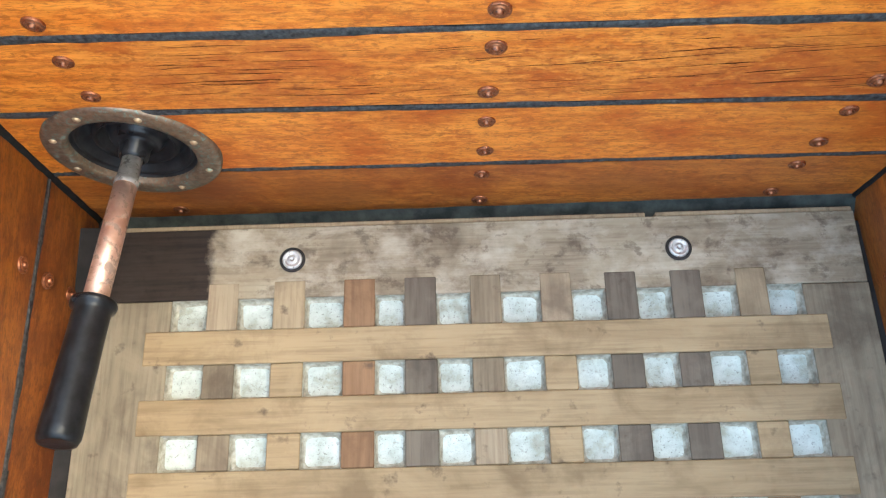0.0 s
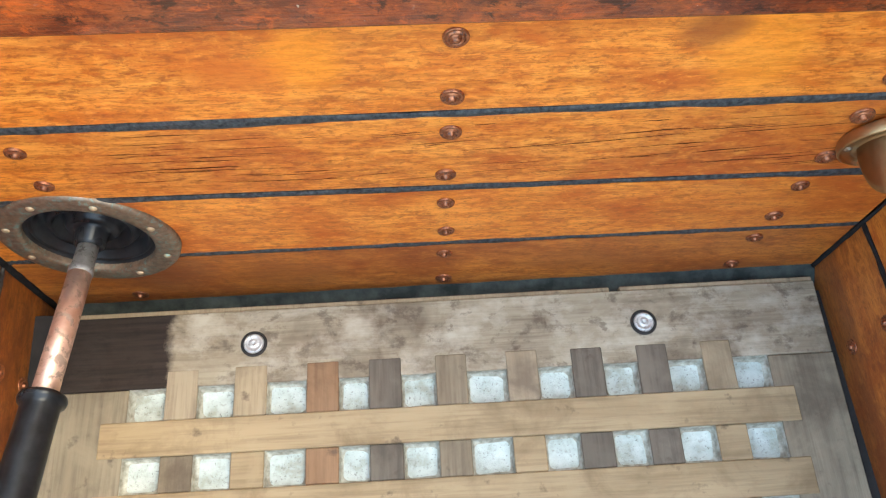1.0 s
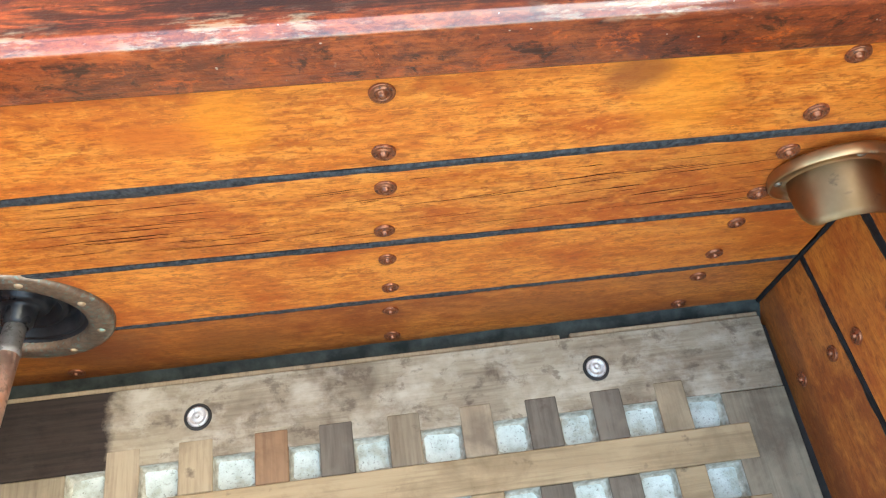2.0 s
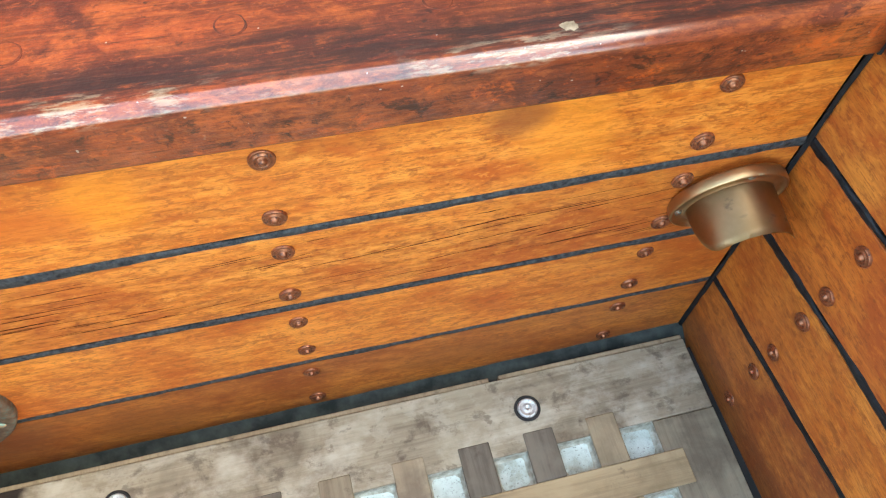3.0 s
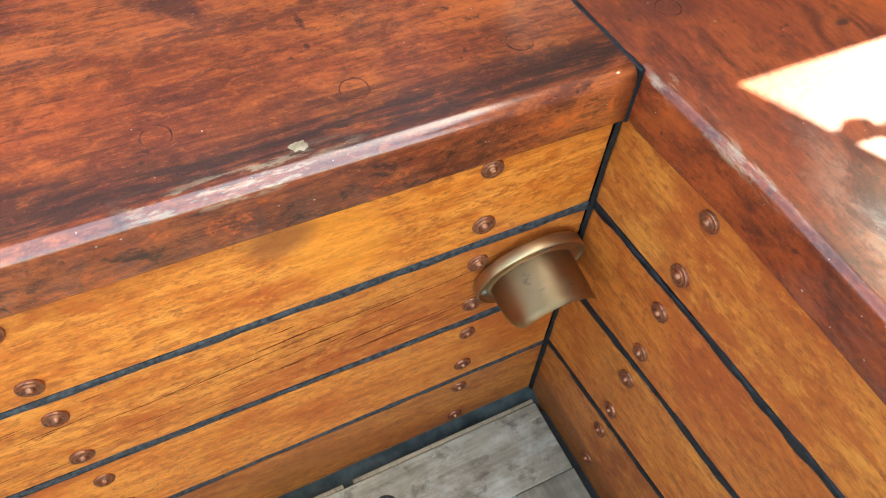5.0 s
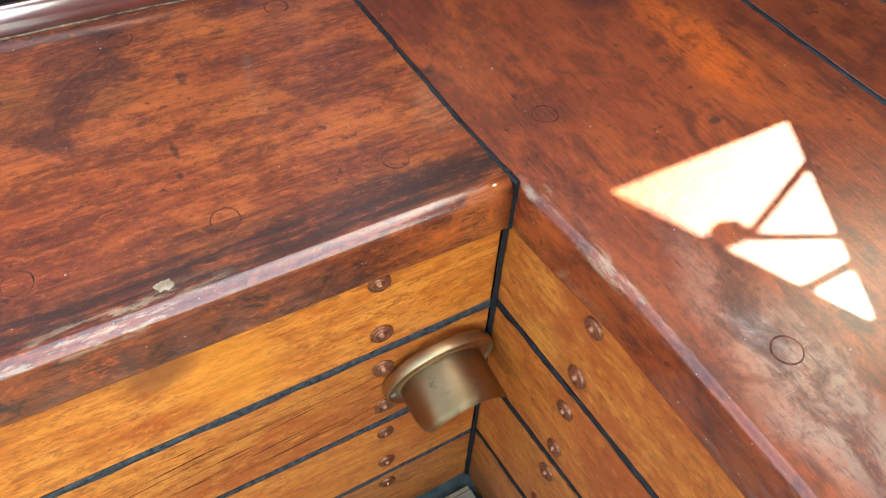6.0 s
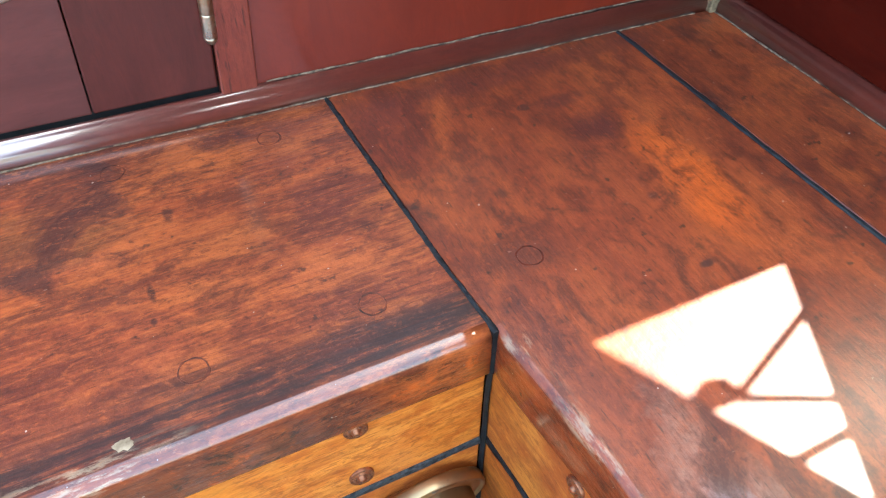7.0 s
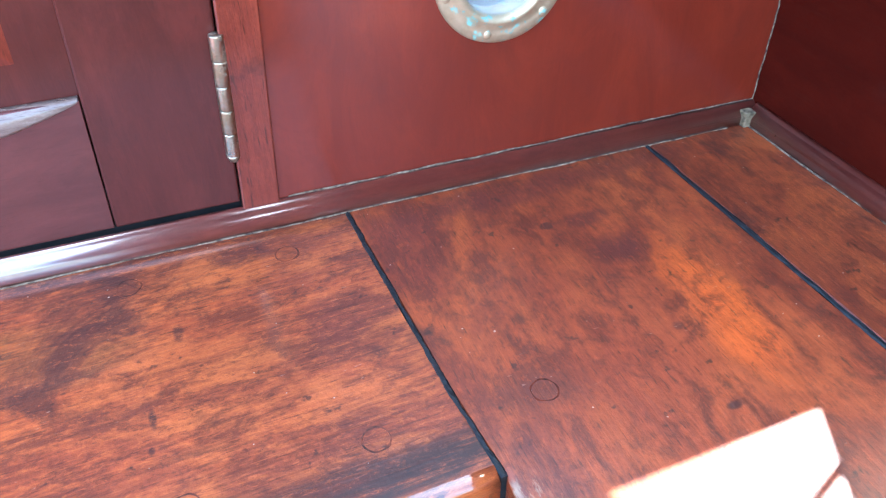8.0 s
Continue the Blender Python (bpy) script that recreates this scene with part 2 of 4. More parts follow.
MAH = dict(light=(0.47, 0.112, 0.025), mid=(0.325, 0.062, 0.0170), dark=(0.092, 0.0190, 0.0095))
MAH_RED = dict(light=(0.37, 0.072, 0.0165), mid=(0.255, 0.044, 0.0130), dark=(0.088, 0.0170, 0.0090))
MARKS_X = [(0.217, 0.584, 0.056, 0.038, (0.13, 0.058, 0.014), 0.6), (0.210, 0.552, 0.034, 0.010, (0.04, 0.020, 0.010), 0.7), (0.182, 0.592, 0.022, 0.0035, (0.02, 0.012, 0.012), 0.75),
           (0.269, 0.501, 0.0024, 0.0080, (0.012, 0.008, 0.008), 0.85), (0.266, 0.478, 0.0022, 0.0030, (0.012, 0.008, 0.008), 0.85), (0.293, 0.569, 0.0035, 0.0085, (0.02, 0.010, 0.010), 0.75),
           (0.400, 0.540, 0.034, 0.024, (0.10, 0.020, 0.013), 0.6), (0.362, 0.590, 0.035, 0.014, (0.14, 0.024, 0.014), 0.5), (0.347, 0.634, 0.026, 0.012, (0.06, 0.014, 0.012), 0.8),
           (0.370, 0.408, 0.130, 0.015, (0.030, 0.014, 0.011), 0.85), (0.060, 0.412, 0.190, 0.017, (0.03, 0.015, 0.011), 0.85), (0.02, 0.49, 0.07, 0.03, (0.06, 0.016, 0.009), 0.7),
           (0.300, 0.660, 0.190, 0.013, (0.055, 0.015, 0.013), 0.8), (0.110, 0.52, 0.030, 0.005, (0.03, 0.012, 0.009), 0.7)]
MARKS_Y = [(0.618, 0.527, 0.027, 0.019, (0.055, 0.014, 0.012), 0.8), (0.608, 0.570, 0.022, 0.009, (0.06, 0.014, 0.012), 0.7), (0.497, 0.430, 0.030, 0.020, (0.06, 0.015, 0.010), 0.65),
           (0.598, 0.374, 0.0055, 0.0030, (0.03, 0.014, 0.014), 0.85), (0.577, 0.573, 0.0050, 0.0040, (0.03, 0.012, 0.012), 0.85), (0.607, 0.443, 0.0050, 0.0040, (0.03, 0.012, 0.012), 0.7),
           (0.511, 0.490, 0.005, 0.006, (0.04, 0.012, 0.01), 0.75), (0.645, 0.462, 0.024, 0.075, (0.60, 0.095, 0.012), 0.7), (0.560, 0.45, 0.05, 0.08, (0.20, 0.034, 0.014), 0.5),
           # first entry: silvery worn varnish, with the pale bloom over it painted in
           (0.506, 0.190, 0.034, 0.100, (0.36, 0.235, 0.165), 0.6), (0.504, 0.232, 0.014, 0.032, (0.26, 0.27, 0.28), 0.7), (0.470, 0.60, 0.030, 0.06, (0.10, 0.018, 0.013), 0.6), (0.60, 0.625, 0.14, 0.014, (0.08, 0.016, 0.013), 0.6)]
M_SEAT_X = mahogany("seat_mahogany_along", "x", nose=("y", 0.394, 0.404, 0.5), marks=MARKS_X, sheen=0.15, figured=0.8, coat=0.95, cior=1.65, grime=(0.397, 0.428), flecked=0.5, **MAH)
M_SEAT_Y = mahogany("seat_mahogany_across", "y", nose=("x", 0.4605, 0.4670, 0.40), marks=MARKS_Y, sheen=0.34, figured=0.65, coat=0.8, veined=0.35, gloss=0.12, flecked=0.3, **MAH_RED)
M_PANEL = mahogany("panel_mahogany", "z", (0.180, 0.0195, 0.0072), (0.148, 0.0155, 0.006), (0.108, 0.011, 0.005), rough=0.32, scratches=False, busy=0.12, coat=0.8, sheen=0.19, figured=0.5, cior=1.6)
M_DOOR = mahogany("door_mahogany", "z", (0.108, 0.020, 0.014), (0.088, 0.0165, 0.0115), (0.062, 0.012, 0.0085), rough=0.36, scratches=False, busy=0.35, coat=0.4)
M_TRIM = mahogany("trim_mahogany", "x", (0.19, 0.035, 0.02), (0.14, 0.024, 0.014), (0.09, 0.016, 0.011), rough=0.24, scratches=False, coat=1.0, busy=0.3, gloss=0.6, cior=2.0, sheen=0.16)


def weathered(name, axis, light, mid, dark, stain=None, tone=0.3):
    """Grey weathered teak, with an optional dark damp stain."""
    m = Nodes(name)
    v = m.shifted(3.0)
    fine = m.noise(m.mapped(v, grain(axis, 10, 210)), 1, 5, 0.62)
    figure = m.noise(m.mapped(v, grain(axis, 5, 30)), 1, 5, 0.6, 0.8)
    cloud = m.noise(v, 14, 6, 0.62, 0.4)
    dirt = m.noise(v, 42, 4, 0.6)
    col = m.mix(m.step(figure, 0.36, 0.64), mid, light)
    col = m.mix(m.step(fine, 0.45, 0.72, 0, 0.6), col, dark)
    col = m.mix(m.step(cloud, 0.50, 0.66, 0, 0.75), col, dark)
    col = m.mix(m.step(cloud, 0.33, 0.45, 0.7, 0), col, light)
    col = m.mix(m.step(dirt, 0.62, 0.72, 0, 0.7), col, (0.075, 0.052, 0.038))
    hsv = m.t.nodes.new("ShaderNodeHueSaturation")
    m.put(hsv.inputs["Color"], col)
    m.put(hsv.inputs["Value"], m.step(m.info, 0, 1, 1 - tone, 1 + tone * 0.5))
    col = hsv.outputs[0]
    if stain:
        pale = m.noise(m.mapped(m.coord, (17, 24, 10)), 1, 7, 0.66, 0.12)
        col = m.mix(m.step(pale, 0.47, 0.66, 0, 0.6), col, (0.50, 0.455, 0.37))
        col = m.mix(m.step(m.noise(m.mapped(m.coord, (30, 38, 10)), 1, 7, 0.70, 0.2), 0.55, 0.63, 0, 0.6), col, (0.095, 0.07, 0.05))
        edge = m.math("ADD", m.xyz(m.coord)[0], m.math("MULTIPLY", m.math("SUBTRACT", m.noise(m.coord, 30, 5, 0.65), 0.5), 0.04))
        k = m.step(edge, stain - 0.006, stain + 0.006, 1, 0)
        col = m.mix(m.math("MULTIPLY", k, 0.95), col, m.mix(m.step(fine, 0.35, 0.7), (0.022, 0.014, 0.012), (0.010, 0.0065, 0.0065)))
    col = m.mix(1.0, col, (1.045, 0.985, 0.92), "MULTIPLY")
    m.set(Base_Color=col, Roughness=0.78, Specular_IOR_Level=0.2)
    m.bump(m.math("ADD", fine, m.math("MULTIPLY", dirt, 0.5)), 0.0009, 0.6)
    return m.mat


M_GREY_X = weathered("weathered_teak_board", "x", (0.332, 0.286, 0.207), (0.226, 0.183, 0.128), (0.120, 0.089, 0.059), stain=-0.286, tone=0.05)
M_GREY_Y = weathered("weathered_teak_side", "y", (0.269, 0.230, 0.164), (0.193, 0.160, 0.113), (0.105, 0.083, 0.059), tone=0.12)
M_SLAT = weathered("weathered_teak_slat", "y", (0.277, 0.225, 0.155), (0.206, 0.162, 0.109), (0.118, 0.089, 0.063), tone=0.45)
M_SLAT_RED = weathered("reddish_teak_slat", "y", (0.252, 0.153, 0.088), (0.193, 0.111, 0.060), (0.118, 0.068, 0.038), tone=0.15)
M_SLAT_DARK = weathered("grey_brown_teak_slat", "y", (0.160, 0.136, 0.105), (0.118, 0.098, 0.076), (0.063, 0.051, 0.040), tone=0.2)
M_SLAT_PALE = weathered("pale_teak_slat", "y", (0.367, 0.292, 0.192), (0.297, 0.230, 0.147), (0.183, 0.139, 0.089), tone=0.1)
M_STRIP = weathered("tan_teak_strip", "x", (0.350, 0.265, 0.158), (0.280, 0.205, 0.118), (0.172, 0.121, 0.068), tone=0.12)


def rubbery(name, a, b, rough, scale=60, bump=0.0006):
    m = Nodes(name)
    n = m.noise(m.coord, scale, 5, 0.6)
    big = m.noise(m.coord, scale / 6, 3)
    m.set(Base_Color=m.mix(m.step(n, 0.35, 0.68), a, b), Roughness=m.step(big, 0.35, 0.65, rough - 0.1, rough + 0.12), Specular_IOR_Level=0.25)
    m.bump(n, bump, 0.6)
    return m.mat


M_CAULK = rubbery("grey_caulking", (0.013, 0.013, 0.013), (0.074, 0.073, 0.071), 0.6, 210)
M_CHECK = rubbery("dark_crack", (0.03, 0.011, 0.005), (0.10, 0.035, 0.012), 0.9, 90)
M_PITCH = rubbery("black_caulking", (0.006, 0.006, 0.006), (0.018, 0.018, 0.019), 0.5, 120)
M_BEAD = rubbery("grey_green_sealant", (0.016, 0.019, 0.016), (0.060, 0.068, 0.058), 0.75, 45)
M_RUBBER = rubbery("black_rubber", (0.007, 0.007, 0.008), (0.026, 0.026, 0.027), 0.32, 50)
M_GRIP = rubbery("worn_black_grip", (0.004, 0.0045, 0.005), (0.014, 0.015, 0.017), 0.36, 90)
M_DARK = rubbery("dark_backing", (0.02, 0.018, 0.016), (0.035, 0.03, 0.027), 0.8, 30)
M_FILLER = rubbery("beige_filler", (0.16, 0.105, 0.06), (0.42, 0.31, 0.20), 0.85, 160)
M_FILLERDARK = rubbery("dirty_filler", (0.06, 0.038, 0.02), (0.28, 0.19, 0.105), 0.85, 160)


def metal(name, a, b, patina, amount, rough=0.32, scale=40, metallic=1.0):
    m = Nodes(name)
    n = m.noise(m.shifted(2.0), scale, 5, 0.6)
    p = m.noise(m.shifted(2.0), scale * 1.6, 4, 0.65, 0.4)
    k = m.step(p, 0.62 - amount * 0.2, 0.70 - amount * 0.2)
    m.set(Base_Color=m.mix(k, m.mix(m.step(n, 0.35, 0.65), a, b), patina), Metallic=m.math("MULTIPLY", m.math("SUBTRACT", 1.0, m.math("MULTIPLY", k, 0.8)), metallic),
          Roughness=m.math("ADD", m.step(n, 0.35, 0.7, rough - 0.06, rough + 0.12), m.math("MULTIPLY", k, 0.3)))
    m.bump(n, 0.0003, 0.5)
    return m.mat


M_COPPER = metal("tarnished_copper", (0.38, 0.135, 0.06), (0.25, 0.085, 0.038), (0.10, 0.038, 0.022), 0.35, 0.34, 200, 0.7)
M_TUBE = metal("bare_copper_tube", (0.60, 0.40, 0.31), (0.46, 0.29, 0.22), (0.26, 0.17, 0.125), 0.45, 0.42, 60, 0.8)
M_BRASS = metal("aged_brass", (0.50, 0.32, 0.165), (0.40, 0.25, 0.12), (0.27, 0.165, 0.085), 0.04, 0.40, 28)
M_BRONZE = metal("verdigris_bronze", (0.28, 0.195, 0.13), (0.19, 0.13, 0.085), (0.19, 0.225, 0.175), 0.35, 0.44, 150, 0.75)
M_PORT = metal("port_bronze", (0.62, 0.46, 0.28), (0.48, 0.33, 0.19), (0.26, 0.42, 0.33), 0.25, 0.5, 60, 0.7)
M_SOCKET = metal("dull_socket_metal", (0.33, 0.32, 0.30), (0.22, 0.21, 0.20), (0.10, 0.09, 0.08), 0.4, 0.5, 90, 0.5)
M_STEEL = metal("dull_stainless", (0.62, 0.60, 0.56), (0.48, 0.46, 0.43), (0.30, 0.27, 0.23), 0.3, 0.5, 160, 0.6)
M_HINGE = metal("worn_hinge_metal", (0.52, 0.44, 0.34), (0.33, 0.235, 0.145), (0.2, 0.12, 0.07), 0.4, 0.33, 60)


def sole_material():
    m = Nodes("white_painted_sole")
    v = m.coord
    fine = m.noise(v, 420, 4, 0.65)
    cloud = m.noise(v, 34, 5, 0.6)
    speck = m.noise(v, 420, 3, 0.6)
    col = m.mix(m.step(cloud, 0.35, 0.66), (0.58, 0.61, 0.55), (0.36, 0.385, 0.33))
    col = m.mix(m.step(cloud, 0.54, 0.70, 0, 0.7), col, (0.30, 0.265, 0.185))
    blot = m.noise(v, 150, 5, 0.7)
    col = m.mix(m.step(blot, 0.56, 0.68, 0, 0.6), col, (0.22, 0.20, 0.155))
    col = m.mix(m.step(speck, 0.61, 0.69, 0, 0.75), col, (0.13, 0.12, 0.10))
    m.set(Base_Color=col, Roughness=0.75)
    m.bump(fine, 0.0012, 0.9)
    return m.mat


M_SOLE = sole_material()
M_RUNS = rubbery("dirty_paint_runs", (0.24, 0.215, 0.16), (0.50, 0.475, 0.39), 0.85, 130, 0.001)


def cloth_material():
    m = Nodes("white_sailcloth")
    out = [n for n in m.t.nodes if n.type == "OUTPUT_MATERIAL"][0]
    weave = m.noise(m.coord, 300, 2)
    col = m.mix(m.noise(m.coord, 4, 4), (0.82, 0.82, 0.80), (0.70, 0.71, 0.70))
    m.set(Base_Color=col, Roughness=0.85)
    m.bump(weave, 0.0005, 0.4)
    tr = m.t.nodes.new("ShaderNodeBsdfTranslucent")
    m.put(tr.inputs["Color"], (0.86, 0.86, 0.85))
    mx = m.t.nodes.new("ShaderNodeMixShader")
    mx.inputs[0].default_value = 0.62
    m.t.links.new(m.bsdf.outputs[0], mx.inputs[1])
    m.t.links.new(tr.outputs[0], mx.inputs[2])
    m.t.links.new(mx.outputs[0], out.inputs[0])
    return m.mat


M_CLOTH = cloth_material()


def glass_material():
    m = Nodes("port_glass")
    m.set(Base_Color=(0.9, 0.95, 0.97), Roughness=0.12, Transmission_Weight=0.85, IOR=1.5)
    m.bump(m.noise(m.coord, 25, 2), 0.001, 0.3)
    return m.mat


M_GLASS = glass_material()
M_PAINT = rubbery("white_hull_paint", (0.66, 0.66, 0.64), (0.76, 0.76, 0.74), 0.4, 12)


def water_material():
    m = Nodes("harbour_water")
    n = m.noise(m.coord, 1.6, 5, 0.6)
    m.set(Base_Color=m.mix(n, (0.02, 0.035, 0.035), (0.04, 0.06, 0.055)), Roughness=0.12)
    m.bump(n, 0.15, 0.5)
    return m.mat


M_WATER = water_material()
M_TRIM_Z = mahogany("post_mahogany", "z", (0.25, 0.042, 0.02), (0.2, 0.032, 0.016), (0.13, 0.02, 0.011), rough=0.3, scratches=False)
M_DOOR_X = mahogany("door_rail_mahogany", "x", (0.125, 0.030, 0.023), (0.105, 0.025, 0.019), (0.08, 0.019, 0.015), rough=0.36, scratches=False, busy=0.3)
# pale base colour stands in for the sky reflected on the rubbed chamfer
M_CHAMFER = mahogany("rubbed_chamfer_sky_sheen", "x", (0.34, 0.25, 0.2), (0.25, 0.17, 0.13), (0.16, 0.09, 0.07), rough=0.2, scratches=False)
# same varnish as the bulkhead, with the coaming's shade put into the base colour
M_COAMING = mahogany("coaming_mahogany_shaded", "y", (0.060, 0.0050, 0.0022), (0.050, 0.004, 0.0018), (0.036, 0.003, 0.0015), rough=0.5, scratches=False, coat=0.0, busy=0.3, gloss=0.03)
M_PUTTYDARK = rubbery("grey_dried_sealant", (0.030, 0.016, 0.010), (0.25, 0.17, 0.11), 0.9, 170)


# ---- building helpers ----
def link(name, bm, mat, parent=None, smooth=False):
    me = bpy.data.meshes.new(name)
    bmesh.ops.recalc_face_normals(bm, faces=bm.faces[:])
    for f in bm.faces:
        f.smooth = smooth
    bm.to_mesh(me)
    bm.free()
    me.materials.append(mat)
    ob = new(name, me)
    if parent:
        ob.parent = parent
    return ob


def part(name, bm, mat, parent, label="", smooth=False):
    ob = link(name, bm, mat, parent, smooth)
    return tagged(ob, label=label) if label else ob


def again(name, ob, parent, m):
    """Another object on the mesh of ob, at the pose m."""
    o = new(name, ob.data)
    o.parent = parent
    o.matrix_local = m
    return o


def box(x0, x1, y0, y1, z0, z1, bevel=0.0, seg=1):
    bm = bmesh.new()
    bmesh.ops.create_cube(bm, size=1, matrix=Matrix.LocRotScale(((x0 + x1) / 2, (y0 + y1) / 2, (z0 + z1) / 2), None, (x1 - x0, y1 - y0, z1 - z0)))
    if bevel:
        bmesh.ops.bevel(bm, geom=bm.edges[:], offset=bevel, segments=seg, affect="EDGES", profile=0.5)
    return bm


def prism(outline, depth, place, bevel=0.0):
    """A flat outline of (u, v) pushed through a depth; place(u, v, w) gives the point in the world."""
    bm = bmesh.new()
    a = [bm.verts.new(place(u, v, 0)) for u, v in outline]
    b = [bm.verts.new(place(u, v, depth)) for u, v in outline]
    front = bm.faces.new(a)
    bm.faces.new(b[::-1])
    n = len(a)
    for i in range(n):
        bm.faces.new((a[i], b[i], b[(i + 1) % n], a[(i + 1) % n]))
    if bevel:
        bmesh.ops.bevel(bm, geom=list(front.edges), offset=bevel, segments=2, affect="EDGES", profile=0.5)
    return bm


def lathe(profile, seg=24, m=None):
    """A turned shape: (radius, height) pairs round the z axis."""
    bm = bmesh.new()
    rings = []
    for r, h in profile:
        if r < 1e-6:
            rings.append([bm.verts.new((0, 0, h))])
        else:
            rings.append([bm.verts.new((r * math.cos(2 * math.pi * i / seg), r * math.sin(2 * math.pi * i / seg), h)) for i in range(seg)])
    for a, b in zip(rings, rings[1:]):
        for i in range(seg):
            j = (i + 1) % seg
            f = [a[i % len(a)], a[j % len(a)], b[j % len(b)], b[i % len(b)]]
            f = [v for k, v in enumerate(f) if v not in f[:k]]
            if len(f) > 2:
                bm.faces.new(f)
    if m:
        bmesh.ops.transform(bm, matrix=m, verts=bm.verts[:])
    return bm


def seam(p0, p1, normal, width, lift=0.0012, seed=0, wander=0.0006, steps=60, deep=0.006, uneven=0.13, path=None):
    """A squeezed-out line of caulking from p0 to p1, uneven in width, lying on a surface with that normal."""
    rng = random.Random(seed)
    p0, p1, n = Vector(p0), Vector(p1), Vector(normal).normalized()
    side = n.cross(p1 - p0).normalized()
    bm = bmesh.new()
    rows, w, c = [], 0.0, 0.0
    for i in range(steps + 1):
        w = 0.7 * w + rng.uniform(-1, 1) * uneven * width
        c = 0.8 * c + rng.uniform(-1, 1) * wander
        p = p0.lerp(p1, i / steps) + side * c
        if path:
            p.x += path(p.y)
        h = width / 2 + w
        rows.append([bm.verts.new(q) for q in (p - side * h - n * deep, p - side * h, p - side * h * 0.5 + n * lift * rng.uniform(0.5, 1.2),
                                               p + side * h * 0.4 + n * lift * rng.uniform(0.5, 1.2), p + side * h, p + side * h - n * deep)])
    for a, b in zip(rows, rows[1:]):
        for k in range(5):
            bm.faces.new((a[k], a[k + 1], b[k + 1], b[k]))
    bm.faces.new(rows[0])
    bm.faces.new(rows[-1][::-1])
    return bm


def tube(points, radius, seg=10):
    """A round cord or rod through points."""
    bm = bmesh.new()
    pts = [Vector(p) for p in points]
    rings = []
    for i, p in enumerate(pts):
        d = (pts[min(i + 1, len(pts) - 1)] - pts[max(i - 1, 0)]).normalized()
        u = d.orthogonal().normalized()
        w = d.cross(u)
        rings.append([bm.verts.new(p + (u * math.cos(2 * math.pi * k / seg) + w * math.sin(2 * math.pi * k / seg)) * radius) for k in range(seg)])
    for a, b in zip(rings, rings[1:]):
        for k in range(seg):
            bm.faces.new((a[k], a[(k + 1) % seg], b[(k + 1) % seg], b[k]))
    bm.faces.new(rings[0][::-1])
    bm.faces.new(rings[-1])
    return bm


def empty(name, label, category, kind="", group=""):
    return tagged(new(name), label, category, group, kind)


# ---- footwell walls ----
YB = 0.396                     # face of the end wall
LEAN_L = 0.066                 # the other side wall leans a little outwards
TOP, LOW = 0.445, -0.080


def xl(z):
    return -0.4125 + LEAN_L * z


def xe(y):
    """Face of the side wall, which runs out a little towards the after end."""
    return 0.4545 + 0.05 * (0.396 - y)


rove_profile = [(0, 0.0042), (0.0022, 0.0041), (0.0034, 0.0033), (0.0036, 0.0020), (0.0052, 0.0016), (0.0058, 0.0024), (0.0066, 0.0024),
                (0.0072, 0.0015), (0.0088, 0.0015), (0.0097, 0.0019), (0.0103, 0.0012), (0.0104, -0.0005)]
rove = None


def rivets(plank, places, turn):
    """Copper rivets with dished roves, set in a plank."""
    global rove
    for p in places:
        rng = random.Random(round(sum(p) * 1e4))
        m = Matrix.Translation(p) @ turn @ pose(0, 0, 0, rng.uniform(-5, 5), rng.uniform(-5, 5), rng.uniform(0, 360))
        m = m @ Matrix.Scale(rng.uniform(0.76, 0.88), 4)
        if rove is None:
            ob = part("rivet", lathe([(r, h * 1.5) for r, h in rove_profile], 24), M_COPPER, plank, smooth=True)
            ob.matrix_local = m
            rove = ob
        else:
            again("rivet", rove, plank, m)


def arc(cx, cz, r, a0, a1, n=28):
    return [(cx + r * math.cos(radians(a0 + (a1 - a0) * i / n)), cz + r * math.sin(radians(a0 + (a1 - a0) * i / n))) for i in range(n + 1)]


PUMP = (-0.2945, 0.129)
HOLE = 0.0605
SEAM_W = 0.0085

# end wall: the seams climb a little along it
wall_north = tagged(link("wall_north", box(-0.47, 0.50, YB + 0.026, YB + 0.05, LOW - 0.03, TOP), M_DARK), "dark backing behind the footwell end planking", "wall", kind="structure")
seams_n = [(LOW, LOW), (0.0755, 0.101), (0.1985, 0.2085), (0.3095, 0.322), (TOP, TOP)]
X0, X1 = -0.42, 0.4505


def seam_z(pair, x):
    return pair[0] + (pair[1] - pair[0]) * (x + 0.30) / 0.75


def on_end(u, v, w):
    return (u, YB + w, v)


